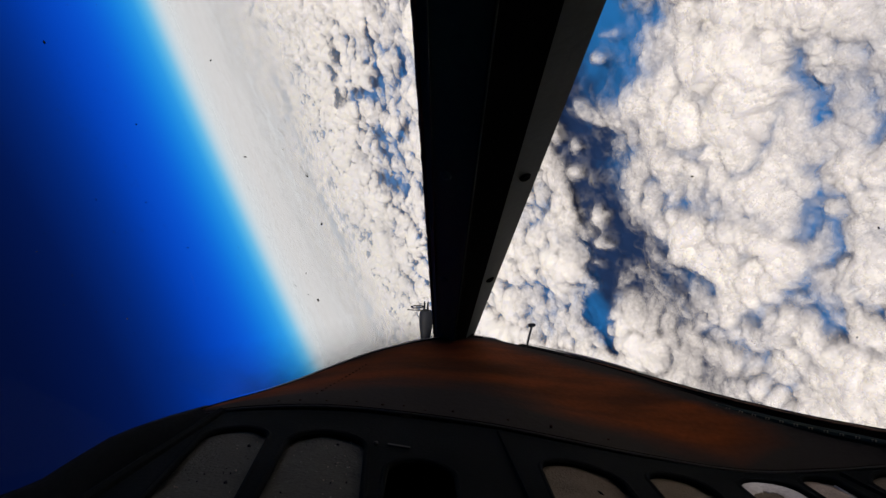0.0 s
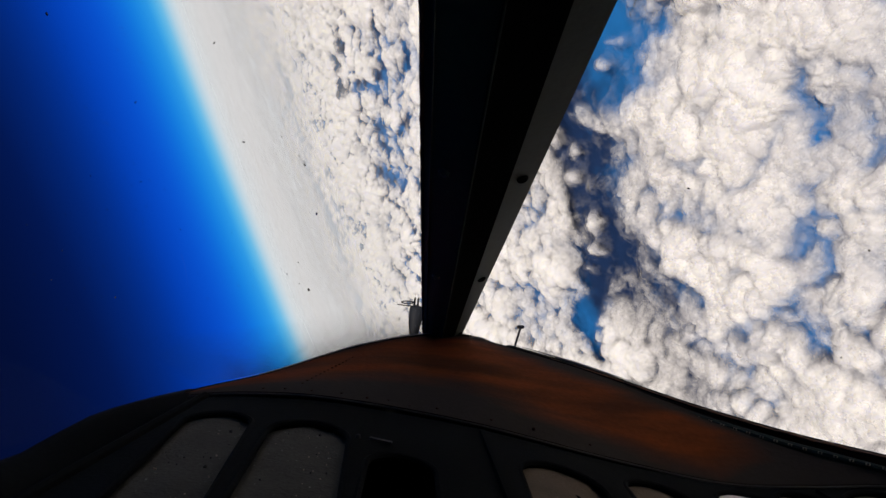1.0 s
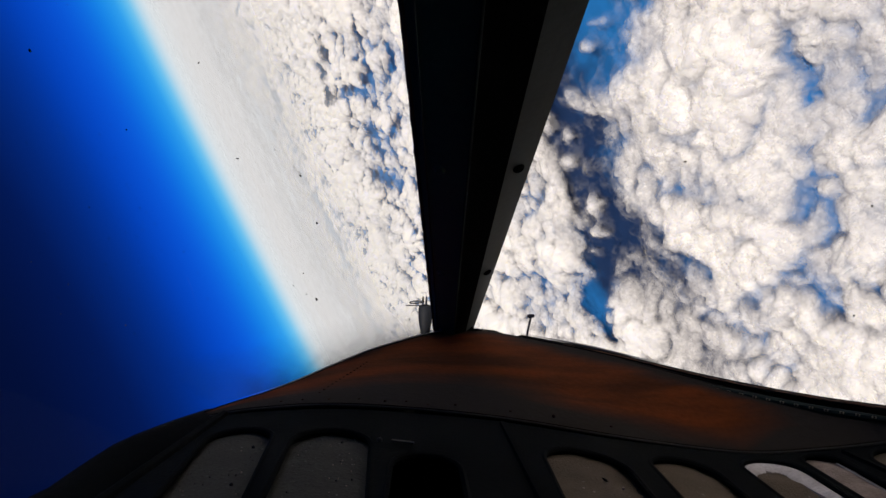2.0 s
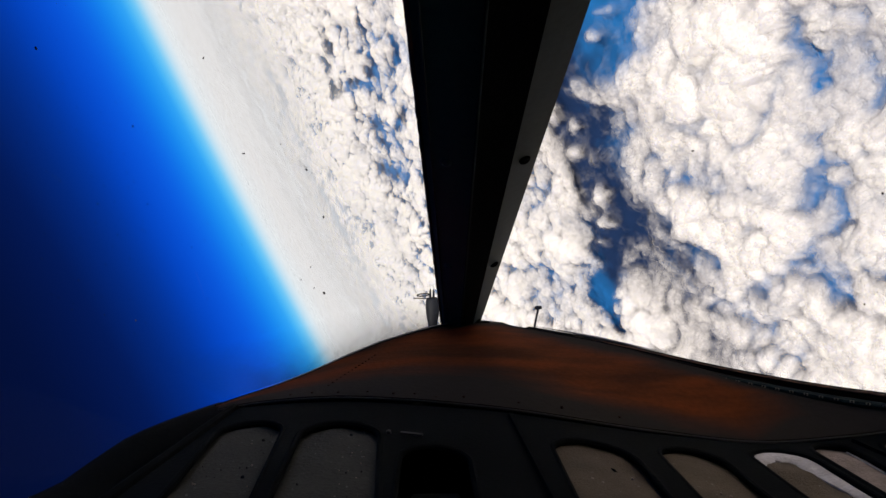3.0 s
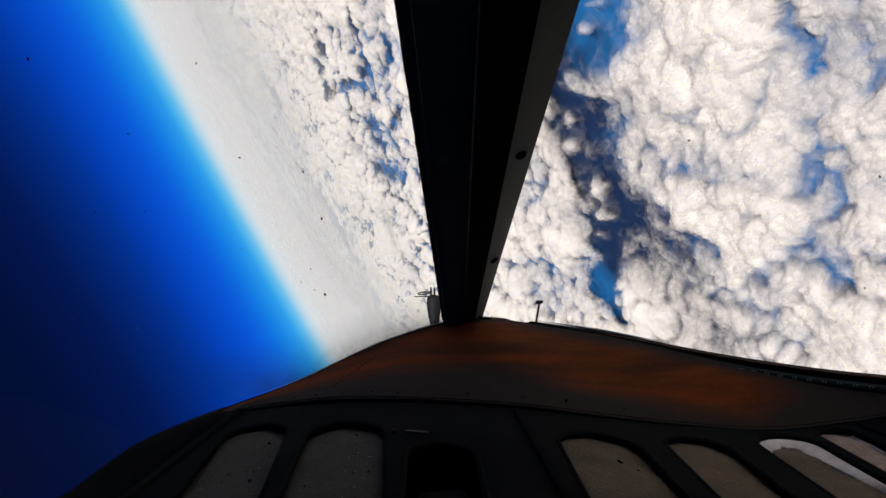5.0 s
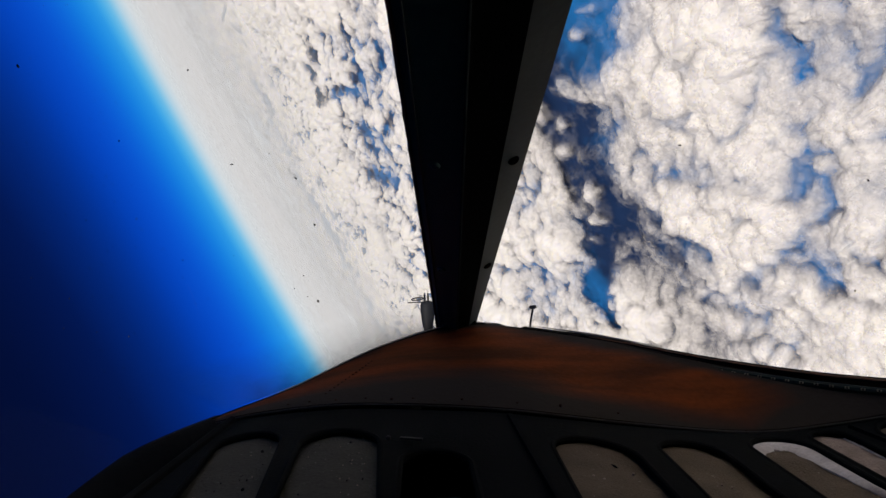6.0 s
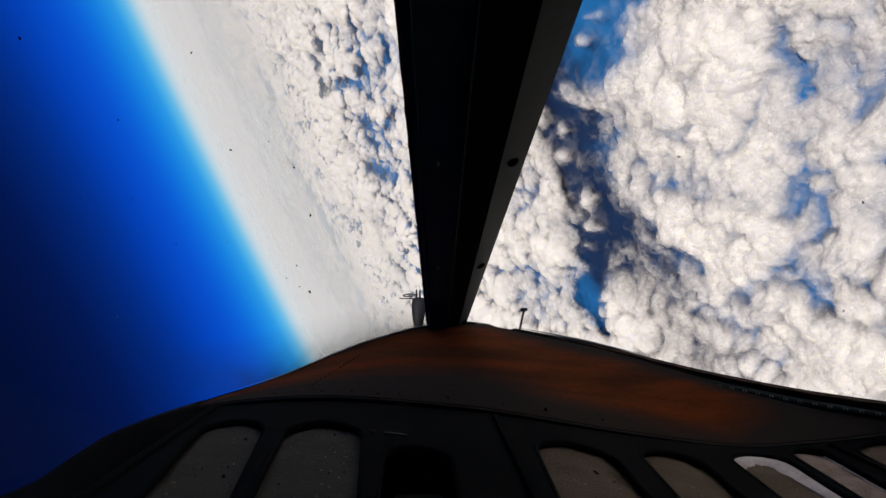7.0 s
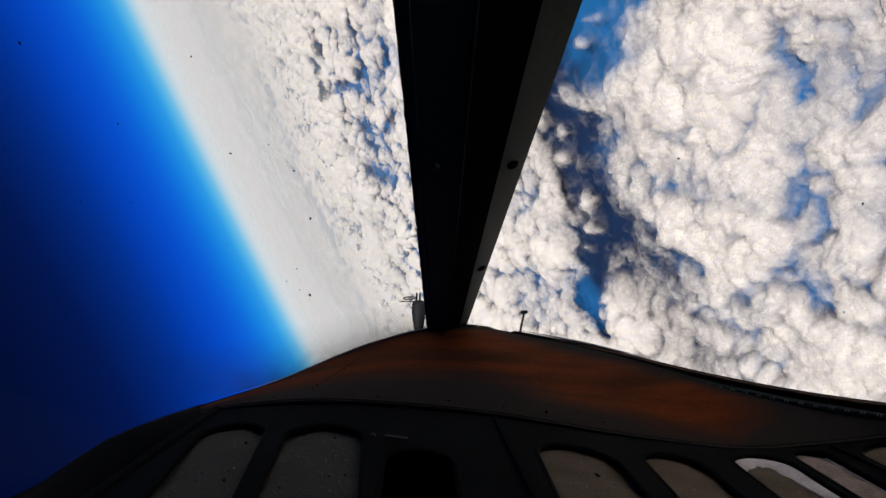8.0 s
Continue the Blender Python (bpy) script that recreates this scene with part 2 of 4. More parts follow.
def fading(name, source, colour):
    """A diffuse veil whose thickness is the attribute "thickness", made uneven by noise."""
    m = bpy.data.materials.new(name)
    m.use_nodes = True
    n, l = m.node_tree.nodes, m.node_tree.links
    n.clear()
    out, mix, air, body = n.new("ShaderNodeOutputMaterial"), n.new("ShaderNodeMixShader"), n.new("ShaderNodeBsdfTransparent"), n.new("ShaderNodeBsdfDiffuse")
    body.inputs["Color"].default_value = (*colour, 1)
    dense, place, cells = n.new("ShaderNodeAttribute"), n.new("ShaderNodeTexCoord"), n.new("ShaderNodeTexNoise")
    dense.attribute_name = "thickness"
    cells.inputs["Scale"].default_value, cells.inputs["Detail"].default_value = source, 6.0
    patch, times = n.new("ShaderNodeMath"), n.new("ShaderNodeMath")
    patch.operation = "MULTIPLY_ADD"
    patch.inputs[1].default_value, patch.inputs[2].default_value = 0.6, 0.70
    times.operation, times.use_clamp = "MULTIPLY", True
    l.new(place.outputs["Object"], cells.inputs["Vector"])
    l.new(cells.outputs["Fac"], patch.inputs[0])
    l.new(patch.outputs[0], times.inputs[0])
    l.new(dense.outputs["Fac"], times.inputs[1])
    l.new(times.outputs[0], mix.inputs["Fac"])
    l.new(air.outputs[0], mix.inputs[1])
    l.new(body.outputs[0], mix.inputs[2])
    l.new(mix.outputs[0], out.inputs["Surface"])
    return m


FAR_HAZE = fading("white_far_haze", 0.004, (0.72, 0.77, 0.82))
# grey film that paints the hood's reflection low on the glass
FILM = fading("painted_hood_reflection", 30.0, (0.09, 0.10, 0.13))

# both blues are raised to carry the pale air over the sea
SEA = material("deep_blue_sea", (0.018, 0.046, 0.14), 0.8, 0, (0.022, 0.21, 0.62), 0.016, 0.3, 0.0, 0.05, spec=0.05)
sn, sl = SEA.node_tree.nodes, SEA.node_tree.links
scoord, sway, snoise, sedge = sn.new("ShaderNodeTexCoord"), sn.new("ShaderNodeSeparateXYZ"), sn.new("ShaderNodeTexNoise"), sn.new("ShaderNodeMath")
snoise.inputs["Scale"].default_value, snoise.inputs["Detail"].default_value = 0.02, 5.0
sedge.operation = "MULTIPLY_ADD"             # the ravine's shade painted as a dark band across brighter blue water
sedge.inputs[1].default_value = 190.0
sbright = sn.new("ShaderNodeMapRange")
sbright.inputs["From Min"].default_value, sbright.inputs["From Max"].default_value = 55.0, 150.0
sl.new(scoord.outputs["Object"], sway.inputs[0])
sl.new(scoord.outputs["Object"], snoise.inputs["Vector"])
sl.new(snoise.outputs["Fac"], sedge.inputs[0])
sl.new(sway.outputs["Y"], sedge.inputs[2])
sband, swide = sn.new("ShaderNodeMath"), sn.new("ShaderNodeMath")
sband.operation, swide.operation = "SUBTRACT", "ABSOLUTE"
sband.inputs[1].default_value = 745.0
sl.new(sedge.outputs[0], sband.inputs[0])
sl.new(sband.outputs[0], swide.inputs[0])
sl.new(swide.outputs[0], sbright.inputs["Value"])
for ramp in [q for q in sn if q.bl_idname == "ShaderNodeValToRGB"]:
    sl.new(sbright.outputs["Result"], ramp.inputs["Fac"])
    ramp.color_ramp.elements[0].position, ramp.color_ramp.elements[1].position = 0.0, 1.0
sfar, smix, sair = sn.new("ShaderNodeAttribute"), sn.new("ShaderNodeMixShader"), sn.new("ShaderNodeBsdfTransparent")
sfar.attribute_name = "haze_fade"       # far off the sea turns clear, so the white horizon passes for haze
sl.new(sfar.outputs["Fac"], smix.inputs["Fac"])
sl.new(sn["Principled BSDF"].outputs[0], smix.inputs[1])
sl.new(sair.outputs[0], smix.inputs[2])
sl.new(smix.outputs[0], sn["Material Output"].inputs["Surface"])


# ---- building helpers ----
def thing(name, at, label, category, group="", kind=""):
    """A thing's Empty at a place of the aircraft."""
    e = new(name)
    e.empty_display_size = 0.02
    e.matrix_world = COCKPIT @ Matrix.Translation(at)
    e["at"] = at
    return tagged(e, label, category, group, kind)


def root_of(ob):
    while ob.parent:
        ob = ob.parent
    return ob


def part(name, bm, mat, parent, label="", smooth=True):
    """Links a bmesh in aircraft axes as one mesh under a thing or a part."""
    at = Vector(root_of(parent)["at"])
    bmesh.ops.translate(bm, verts=bm.verts, vec=-at)
    bmesh.ops.recalc_face_normals(bm, faces=bm.faces)
    me = bpy.data.meshes.new(name)
    bm.to_mesh(me)
    bm.free()
    me.materials.append(mat)
    for p in me.polygons:
        p.use_smooth = smooth
    if smooth:
        me.set_sharp_from_angle(angle=radians(35))
    ob = new(name, me)
    ob.parent = parent
    return tagged(ob, label)


def sweep(path, section, closed=True, caps=True):
    """A section (list of (side, up)) swept along path, a list of (point, side axis, up axis)."""
    bm = bmesh.new()
    rings = []
    for p, s, u in path:
        rings.append([bm.verts.new(Vector(p) + a * Vector(s) + b * Vector(u)) for a, b in section])
    k = len(section)
    for r0, r1 in zip(rings, rings[1:]):
        for i in range(k if closed else k - 1):
            j = (i + 1) % k
            bm.faces.new((r0[i], r0[j], r1[j], r1[i]))
    if caps and closed:
        bm.faces.new(rings[0][::-1])
        bm.faces.new(rings[-1])
    return bm


def along(points, up=(0, 0, 1)):
    """Places and axes along a polyline for sweep()."""
    out = []
    pts = [Vector(p) for p in points]
    for i, p in enumerate(pts):
        d = (pts[min(i + 1, len(pts) - 1)] - pts[max(i - 1, 0)]).normalized()
        side = d.cross(Vector(up)).normalized()
        out.append((p, side, side.cross(d)))
    return out


def tube(points, r, n=10, up=(0, 0, 1)):
    ring = [(r * math.cos(2 * math.pi * i / n), r * math.sin(2 * math.pi * i / n)) for i in range(n)]
    return sweep(along(points, up), ring)


def taper(bm, n, count, reach):
    """Thins the ends of a tube of count rings of n over the given number of rings."""
    vs = list(bm.verts)
    for k in range(count):
        f = min(1.0, (min(k, count - 1 - k) + 0.05) / reach)
        ring = vs[k * n:(k + 1) * n]
        mid = sum((v.co for v in ring), Vector()) / n
        for v in ring:
            v.co = mid + (v.co - mid) * f
    return bm


def lathe(base, axis, profile, n=16):
    """Profile (height, radius) turned round an axis from base."""
    a = Vector(axis).normalized()
    s = a.orthogonal().normalized()
    u = a.cross(s)
    bm = bmesh.new()
    rings = []
    for h, r in profile:
        rings.append([bm.verts.new(Vector(base) + h * a + r * (math.cos(2 * math.pi * i / n) * s + math.sin(2 * math.pi * i / n) * u)) for i in range(n)])
    for r0, r1 in zip(rings, rings[1:]):
        for i in range(n):
            j = (i + 1) % n
            bm.faces.new((r0[i], r0[j], r1[j], r1[i]))
    bm.faces.new(rings[0][::-1])
    bm.faces.new(rings[-1])
    return bm


def curve(table, n):
    """n points evenly along a smooth curve through the table's points."""
    pts = [Vector(p) for p in table]
    pts = [2 * pts[0] - pts[1]] + pts + [2 * pts[-1] - pts[-2]]
    fine = []
    for i in range(1, len(pts) - 2):
        a, b, c, d = pts[i - 1:i + 3]
        for k in range(24):
            t = k / 24
            fine.append(0.5 * ((2 * b) + (c - a) * t + (2 * a - 5 * b + 4 * c - d) * t * t + (3 * b - a - 3 * c + d) * t ** 3))
    fine.append(pts[-2])
    run = [0.0]
    for p, q in zip(fine, fine[1:]):
        run.append(run[-1] + (q - p).length)
    out = []
    for k in range(n):
        s = run[-1] * k / (n - 1)
        i = min(int(np.searchsorted(run, s, side="right")) - 1, len(fine) - 2)
        out.append(fine[i].lerp(fine[i + 1], (s - run[i]) / max(run[i + 1] - run[i], 1e-9)))
    return out


def sheet(rows, thick=0.0, down=(0, 0, -1)):
    """A surface through rows of points, with thickness."""
    bm = bmesh.new()
    layers = []
    for off in ((0.0, thick) if thick else (0.0,)):
        grid = [[bm.verts.new(Vector(p) + off * Vector(down)) for p in row] for row in rows]
        layers.append(grid)
        for r0, r1 in zip(grid, grid[1:]):
            for i in range(len(r0) - 1):
                bm.faces.new((r0[i], r0[i + 1], r1[i + 1], r1[i]))
    if thick:
        g, h = layers
        rim = [(g[0], h[0]), (g[-1], h[-1]), ([r[0] for r in g], [r[0] for r in h]), ([r[-1] for r in g], [r[-1] for r in h])]
        for a, b in rim:
            for i in range(len(a) - 1):
                bm.faces.new((a[i], a[i + 1], b[i + 1], b[i]))
    return bm


def box(c, size, bevel=0.0, turn=None):
    bm = bmesh.new()
    bmesh.ops.create_cube(bm, size=1.0)
    bmesh.ops.scale(bm, verts=bm.verts, vec=size)
    if bevel:
        bmesh.ops.bevel(bm, geom=bm.edges[:], offset=bevel, segments=2, profile=0.5, affect="EDGES")
    bmesh.ops.transform(bm, matrix=Matrix.Translation(c) @ (turn or Matrix()), verts=bm.verts)
    return bm


# ---- the sea of cloud ----
def chance(ix, iy, k):
    v = np.sin(ix * 127.1 + iy * 311.7 + k * 74.7) * 43758.5453
    return v - np.floor(v)


def soft_noise(x, y, size, k):
    u, v = x / size, y / size
    i, j = np.floor(u), np.floor(v)
    f, g = u - i, v - j
    f, g = f * f * (3 - 2 * f), g * g * (3 - 2 * g)
    a, b = chance(i, j, k), chance(i + 1, j, k)
    c, d = chance(i, j + 1, k), chance(i + 1, j + 1, k)
    return (a * (1 - f) + b * f) * (1 - g) + (c * (1 - f) + d * f) * g


def domes(x, y, size, k, power=0.5):
    """Rounded heads of cumulus: the tallest of the domes that stand round a place."""
    u, v = x / size, y / size
    i, j = np.floor(u), np.floor(v)
    best = np.zeros_like(u)
    for a in (-1, 0, 1):
        for b in (-1, 0, 1):
            ci, cj = i + a, j + b
            px, py = ci + chance(ci, cj, k), cj + chance(ci, cj, k + 1)
            r = 0.55 + 0.5 * chance(ci, cj, k + 2)
            d2 = ((u - px) ** 2 + (v - py) ** 2) / (r * r)
            best += (np.clip(1 - d2, 0, 1) ** power * r) ** 4
    return best ** 0.25


# gaps in the deck: from x, y to x, y, half width, how far they open
RAVINE = [
    (110, 590, 59, 598, 18, 1.0), (59, 598, -4, 612, 25, 1.0), (-4, 612, -58, 602, 27, 1.0), (-58, 602, -97, 655, 26, 1.0), (-97, 650, -163, 742, 22, 0.95),
    (-162, 740, -200, 742, 11, 0.7), (-73, 566, -139, 542, 26, 0.47), (178, 470, 122, 508, 30, 1.0), (150, 520, 128, 556, 18, 0.9), (116, 463, 85, 430, 16, 0.45),
]
# small heads that stand alone in the ravine: x, y, radius, how far they fill it
ISLANDS = [(62, 604, 11, 0.95), (38, 622, 10, 0.9), (12, 606, 9, 0.9), (-28, 620, 13, 0.95), (-60, 642, 12, 0.95), (-120, 650, 16, 0.9), (-112, 628, 11, 0.9), (127, 500, 9, 0.8), (140, 476, 7, 0.7), (-92, 676, 8, 0.8)]
# shaded valleys: dips thinned so the sea's blue tints them like shade
DALES = [
    (-49, 447, -80, 404, 15, 0.33), (-89, 396, -125, 357, 12, 0.13), (-162, 391, -191, 365, 14, 0.35), (-169, 340, -187, 329, 9, 0.28), (-187, 458, -200, 418, 10, 0.31),
    (-201, 534, -225, 502, 12, 0.33), (-99, 527, -135, 510, 16, 0.34), (-165, 553, -179, 516, 10, 0.30), (-84, 821, -98, 823, 10, 0.33), (-162, 881, -173, 875, 10, 0.33),
]
FAR_GAPS = [
    (569, 1339, 498, 1378, 18, 0.95), (498, 1378, 430, 1203, 12, 0.65), (486, 1006, 423, 1134, 10, 0.75), (574, 1257, 553, 1258, 12, 0.65), (351, 1276, 278, 1101, 11, 0.65),
    (281, 1390, 226, 1283, 17, 0.6), (301, 1272, 263, 1267, 11, 0.55), (37, 1535, -22, 1494, 17, 0.65), (394, 943, 356, 1004, 8, 0.5),
]
# long thin streets of clear air far off
STREETS = [(1070, 2434, 668, 2538, 26, 0.8), (598, 2184, 249, 2116, 34, 1.0), (249, 2116, -114, 2279, 30, 0.9), (851, 1958, 725, 1929, 18, 0.8)]


def openness(x, y, flat):
    """How far the deck is open at places of the plan, and by how much its top sinks there."""
    g, sink = np.zeros_like(x), np.zeros_like(x)
    bx, by = x + 22 * (soft_noise(x, y, 60, 91) - 0.5), y + 22 * (soft_noise(x, y, 60, 92) - 0.5)
    wx = bx + 22 * (soft_noise(x, y, 24, 93) - 0.5) + 9 * (soft_noise(x, y, 9, 95) - 0.5)
    wy = by + 22 * (soft_noise(x, y, 24, 94) - 0.5) + 9 * (soft_noise(x, y, 9, 96) - 0.5)
    for x0, y0, x1, y1, w, a in RAVINE + DALES + FAR_GAPS + STREETS:
        dx, dy = x1 - x0, y1 - y0
        t = np.clip(((wx - x0) * dx + (wy - y0) * dy) / (dx * dx + dy * dy), 0, 1)
        d = np.hypot(wx - x0 - t * dx, wy - y0 - t * dy) / w
        g = np.maximum(g, a * np.exp(-0.5 * d * d))
        t = np.clip(((bx - x0) * dx + (by - y0) * dy) / (dx * dx + dy * dy), 0, 1)
        d = np.hypot(bx - x0 - t * dx, by - y0 - t * dy) / w
        sink = np.maximum(sink, min(24, 0.85 * w) * (0.3 if y0 > 900 else 1.0) * a * np.exp(-0.28 * d * d))
    for x0, y0, w, a in ISLANDS:
        fill = 1 - a * np.exp(-0.5 * ((bx + 0.6 * (wx - bx) - x0) ** 2 + (by + 0.6 * (wy - by) - y0) ** 2) / (w * w))
        g, sink = g * fill, sink * fill
    thin = np.clip(soft_noise(x, y, 240, 81) * 0.6 + soft_noise(x, y, 90, 83) * 0.4 - 0.62, 0, 1) * 1.2
    return np.maximum(g, thin * (1 - flat)), sink


SEA_LEVEL = -24.0


def deck_height(x, y):
    """Height of the cloud tops, and how far the deck is open, at places of the plan."""
    r = np.hypot(x, y)
    far = np.clip((r - 900) / 2000, 0, 1)
    flat = np.clip((r - 2100) / 1700, 0, 1)
    flat = flat * flat * (3 - 2 * flat)
    wx = x + 15 * (soft_noise(x, y, 26, 5) - 0.5) + 0.25 * y
    wy = 0.92 * y + 15 * (soft_noise(x, y, 26, 6) - 0.5)
    fx = wx + 5 * (soft_noise(x, y, 7, 7) - 0.5)
    fy = wy + 5 * (soft_noise(x, y, 7, 8) - 0.5)
    gx = fx + 3 * (soft_noise(x, y, 3.5, 9) - 0.5)
    gy = fy + 3 * (soft_noise(x, y, 3.5, 10) - 0.5)
    swell = 0.6 * soft_noise(x, y, 330, 51) + 0.4 * soft_noise(x, y, 120, 61)
    heads = domes(wx, wy, 22, 21, 1.0)
    h = 17 * domes(wx, wy, 76, 11, 1.0) + (8.5 * heads + 5.4 * domes(fx, fy, 10, 31, 0.8)) * (1 + 1.0 * np.clip((r - 800) / 600, 0, 1)) + (3.0 * domes(fx, fy, 5.2, 41, 0.7) + 1.7 * domes(gx, gy, 2.9, 45, 0.7)) * (1 - 0.7 * far)
    hills = soft_noise(x, y, 190, 71) - 0.5
    dales = soft_noise((0.81 * x - 0.58 * y), (0.58 * x + 0.81 * y) / 2.4, 46, 75) - 0.5      # rows of heads with troughs between
    gap, sink = openness(x, y, flat)
    z = -3 + h * (1 - 0.6 * flat) + (16 * (swell - 0.5) + 12 * hills + 24 * dales) * (1 - 0.8 * flat) + 12 * flat
    clump = np.clip((0.65 * soft_noise(fx, fy, 15, 97) + 0.35 * soft_noise(fx, fy, 6, 98) - 0.52) / 0.22, 0, 1)
    z = z - 15 * np.exp(-0.5 * ((x - 125) ** 2 + (y - 440) ** 2) / 42 ** 2)       # low tops round the open bay
    cells = (0.7 + 0.9 * np.clip((r - 1300) / 500, 0, 1)) * np.clip(0.80 - heads, 0, 1) * np.clip(2.2 * soft_noise(x, y, 150, 85) - 0.35, 0.2, 1) * np.clip((r - 1000) / 300, 0, 1) * np.clip((3000 - r) / 900, 0, 1)
    gap = np.maximum(gap, cells)
    # troughs made see-through: sea blue stands in for their lavender shade
    return np.maximum(z - sink * (1 - 0.15 * clump), SEA_LEVEL + 12), gap - 0.3 * clump * gap + (0.50 * np.clip(0.60 - heads, 0, 1) + 0.12 * np.clip(-0.09 - dales, 0, 1)) * (1 - 0.3 * np.clip((r - 700) / 700, 0, 1))


def cloud_mesh(name, co, faces, depth, label):
    k = faces.shape[1]
    me = bpy.data.meshes.new(name)
    me.vertices.add(len(co))
    me.vertices.foreach_set("co", co.ravel())
    me.loops.add(faces.size)
    me.loops.foreach_set("vertex_index", faces.ravel())
    me.polygons.add(len(faces))
    me.polygons.foreach_set("loop_start", np.arange(0, faces.size, k))
    me.polygons.foreach_set("use_smooth", np.ones(len(faces), dtype=bool))
    me.update()
    me.attributes.new("depth_of_cloud", "FLOAT", "POINT").data.foreach_set("value", depth.ravel().astype(np.float32))
    me.materials.append(CLOUD)
    return tagged(new(name, me), label, "clouds", kind="stuff")


def cloud_deck():
    front = np.linspace(-50, 50, 900)
    rear = np.linspace(50, 310, 90)[1:-1]
    ang = np.radians(np.concatenate([front, rear]))
    rad = np.concatenate([[50, 100, 150], np.geomspace(200, 4960, 900)])
    r, a = np.meshgrid(rad, ang, indexing="ij")
    x, y = r * np.sin(a), r * np.cos(a)
    z, gap = deck_height(x, y)
    n_r, n_a = r.shape
    idx = np.arange(n_r * n_a).reshape(n_r, n_a)
    nxt = np.roll(idx, -1, axis=1)
    quads = np.stack([idx[:-1], nxt[:-1], nxt[1:], idx[1:]], -1).reshape(-1, 4)
    # past 1900 m the deck is thinned out to imitate distance haze
    depth = z - SEA_LEVEL - 62 * gap + 12 * np.clip((r - 1500) / 1000, 0, 1) - 70 * np.clip((r - 1900) / 2600, 0, 1)
    quads = quads[depth.ravel()[quads].max(1) > -16]       # clear air where nothing is left of the cloud
    return cloud_mesh("cloud_deck", np.stack([x, y, z], -1).reshape(-1, 3), quads, depth, "sunlit white cumulus clouds spread wide over the sea")


def cloud_wisps():
    """Thin torn veils hugging the heads of the deck, which soften their edges."""
    ang = np.radians(np.linspace(-46, 40, 460))
    rad = np.geomspace(215, 760, 360)
    r, a = np.meshgrid(rad, ang, indexing="ij")
    x, y = r * np.sin(a), r * np.cos(a)
    z, gap = deck_height(x, y)
    idx = np.arange(r.size).reshape(r.shape)
    quads = np.stack([idx[:-1, :-1], idx[:-1, 1:], idx[1:, 1:], idx[1:, :-1]], -1).reshape(-1, 4)
    h = np.maximum(z, SEA_LEVEL + 12) + 3.4 * (0.6 + 0.8 * soft_noise(x, y, 11, 120))
    dense = (np.clip(1.0 - 1.3 * gap, 0.0, 1) * 0.42 * np.clip((760 - r) / 160, 0, 1)).ravel()
    quads = quads[dense[quads].max(1) > 0.02]
    me = bpy.data.meshes.new("cloud_wisps")
    me.from_pydata(np.stack([x, y, h], -1).reshape(-1, 3).tolist(), [], quads.tolist())
    me.polygons.foreach_set("use_smooth", np.ones(len(me.polygons), dtype=bool))
    me.attributes.new("thickness", "FLOAT", "POINT").data.foreach_set("value", dense.astype(np.float32))
    me.materials.append(WISP)
    tagged(new("cloud_wisps", me), "torn thin white veils over the cloud heads", "clouds", kind="stuff")


cloud_deck()
cloud_wisps()


def water():
    """The sea, one sheet made clear with distance to imitate the horizon's haze."""
    bm = bmesh.new()
    radii = (40, 400, 1200, 1500, 1800, 2100, 2400, 2700, 3000)
    rings = [[bm.verts.new((r * math.sin(2 * math.pi * i / 96), r * math.cos(2 * math.pi * i / 96), SEA_LEVEL + 10)) for i in range(96)] for r in radii]
    bm.faces.new(rings[0])
    for r0, r1 in zip(rings, rings[1:]):
        for i in range(96):
            j = (i + 1) % 96
            bm.faces.new((r0[i], r0[j], r1[j], r1[i]))
    me = bpy.data.meshes.new("water")
    bm.to_mesh(me)
    bm.free()
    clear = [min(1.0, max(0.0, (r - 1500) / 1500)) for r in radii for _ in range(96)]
    me.attributes.new("haze_fade", "FLOAT", "POINT").data.foreach_set("value", clear)
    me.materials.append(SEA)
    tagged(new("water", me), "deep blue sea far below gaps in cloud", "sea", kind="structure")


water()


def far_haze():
    """A pale sheet over the far deck that paints in haze, thicker with distance."""
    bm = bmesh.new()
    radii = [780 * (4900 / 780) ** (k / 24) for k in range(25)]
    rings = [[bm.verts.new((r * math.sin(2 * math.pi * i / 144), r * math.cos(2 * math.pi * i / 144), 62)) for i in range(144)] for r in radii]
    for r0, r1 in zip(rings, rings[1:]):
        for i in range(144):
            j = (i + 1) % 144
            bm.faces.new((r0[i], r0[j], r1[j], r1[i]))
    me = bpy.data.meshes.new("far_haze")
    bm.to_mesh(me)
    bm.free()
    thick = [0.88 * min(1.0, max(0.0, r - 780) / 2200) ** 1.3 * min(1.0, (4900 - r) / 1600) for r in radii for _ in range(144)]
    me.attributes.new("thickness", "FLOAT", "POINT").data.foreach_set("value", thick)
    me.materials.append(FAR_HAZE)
    tagged(new("far_haze", me), "white sheet standing in for haze over the distant clouds", "haze", kind="stuff")


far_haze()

# ---- the cockpit's large forms ----
# foot of the windshield, from the left rail round the middle to the right
FOOT = curve([(-0.25, 0.58, -0.158), (-0.236, 0.62, -0.1585), (-0.20, 0.71, -0.159), (-0.146, 0.80, -0.146), (-0.103, 0.845, -0.1355),
              (-0.03, 0.90, -0.1235), (0.04, 0.905, -0.118), (0.10, 0.88, -0.1235), (0.203, 0.80, -0.1345), (0.29, 0.72, -0.1475),
              (0.338, 0.675, -0.153), (0.40, 0.625, -0.158), (0.47, 0.58, -0.161), (0.54, 0.53, -0.165)], 90)
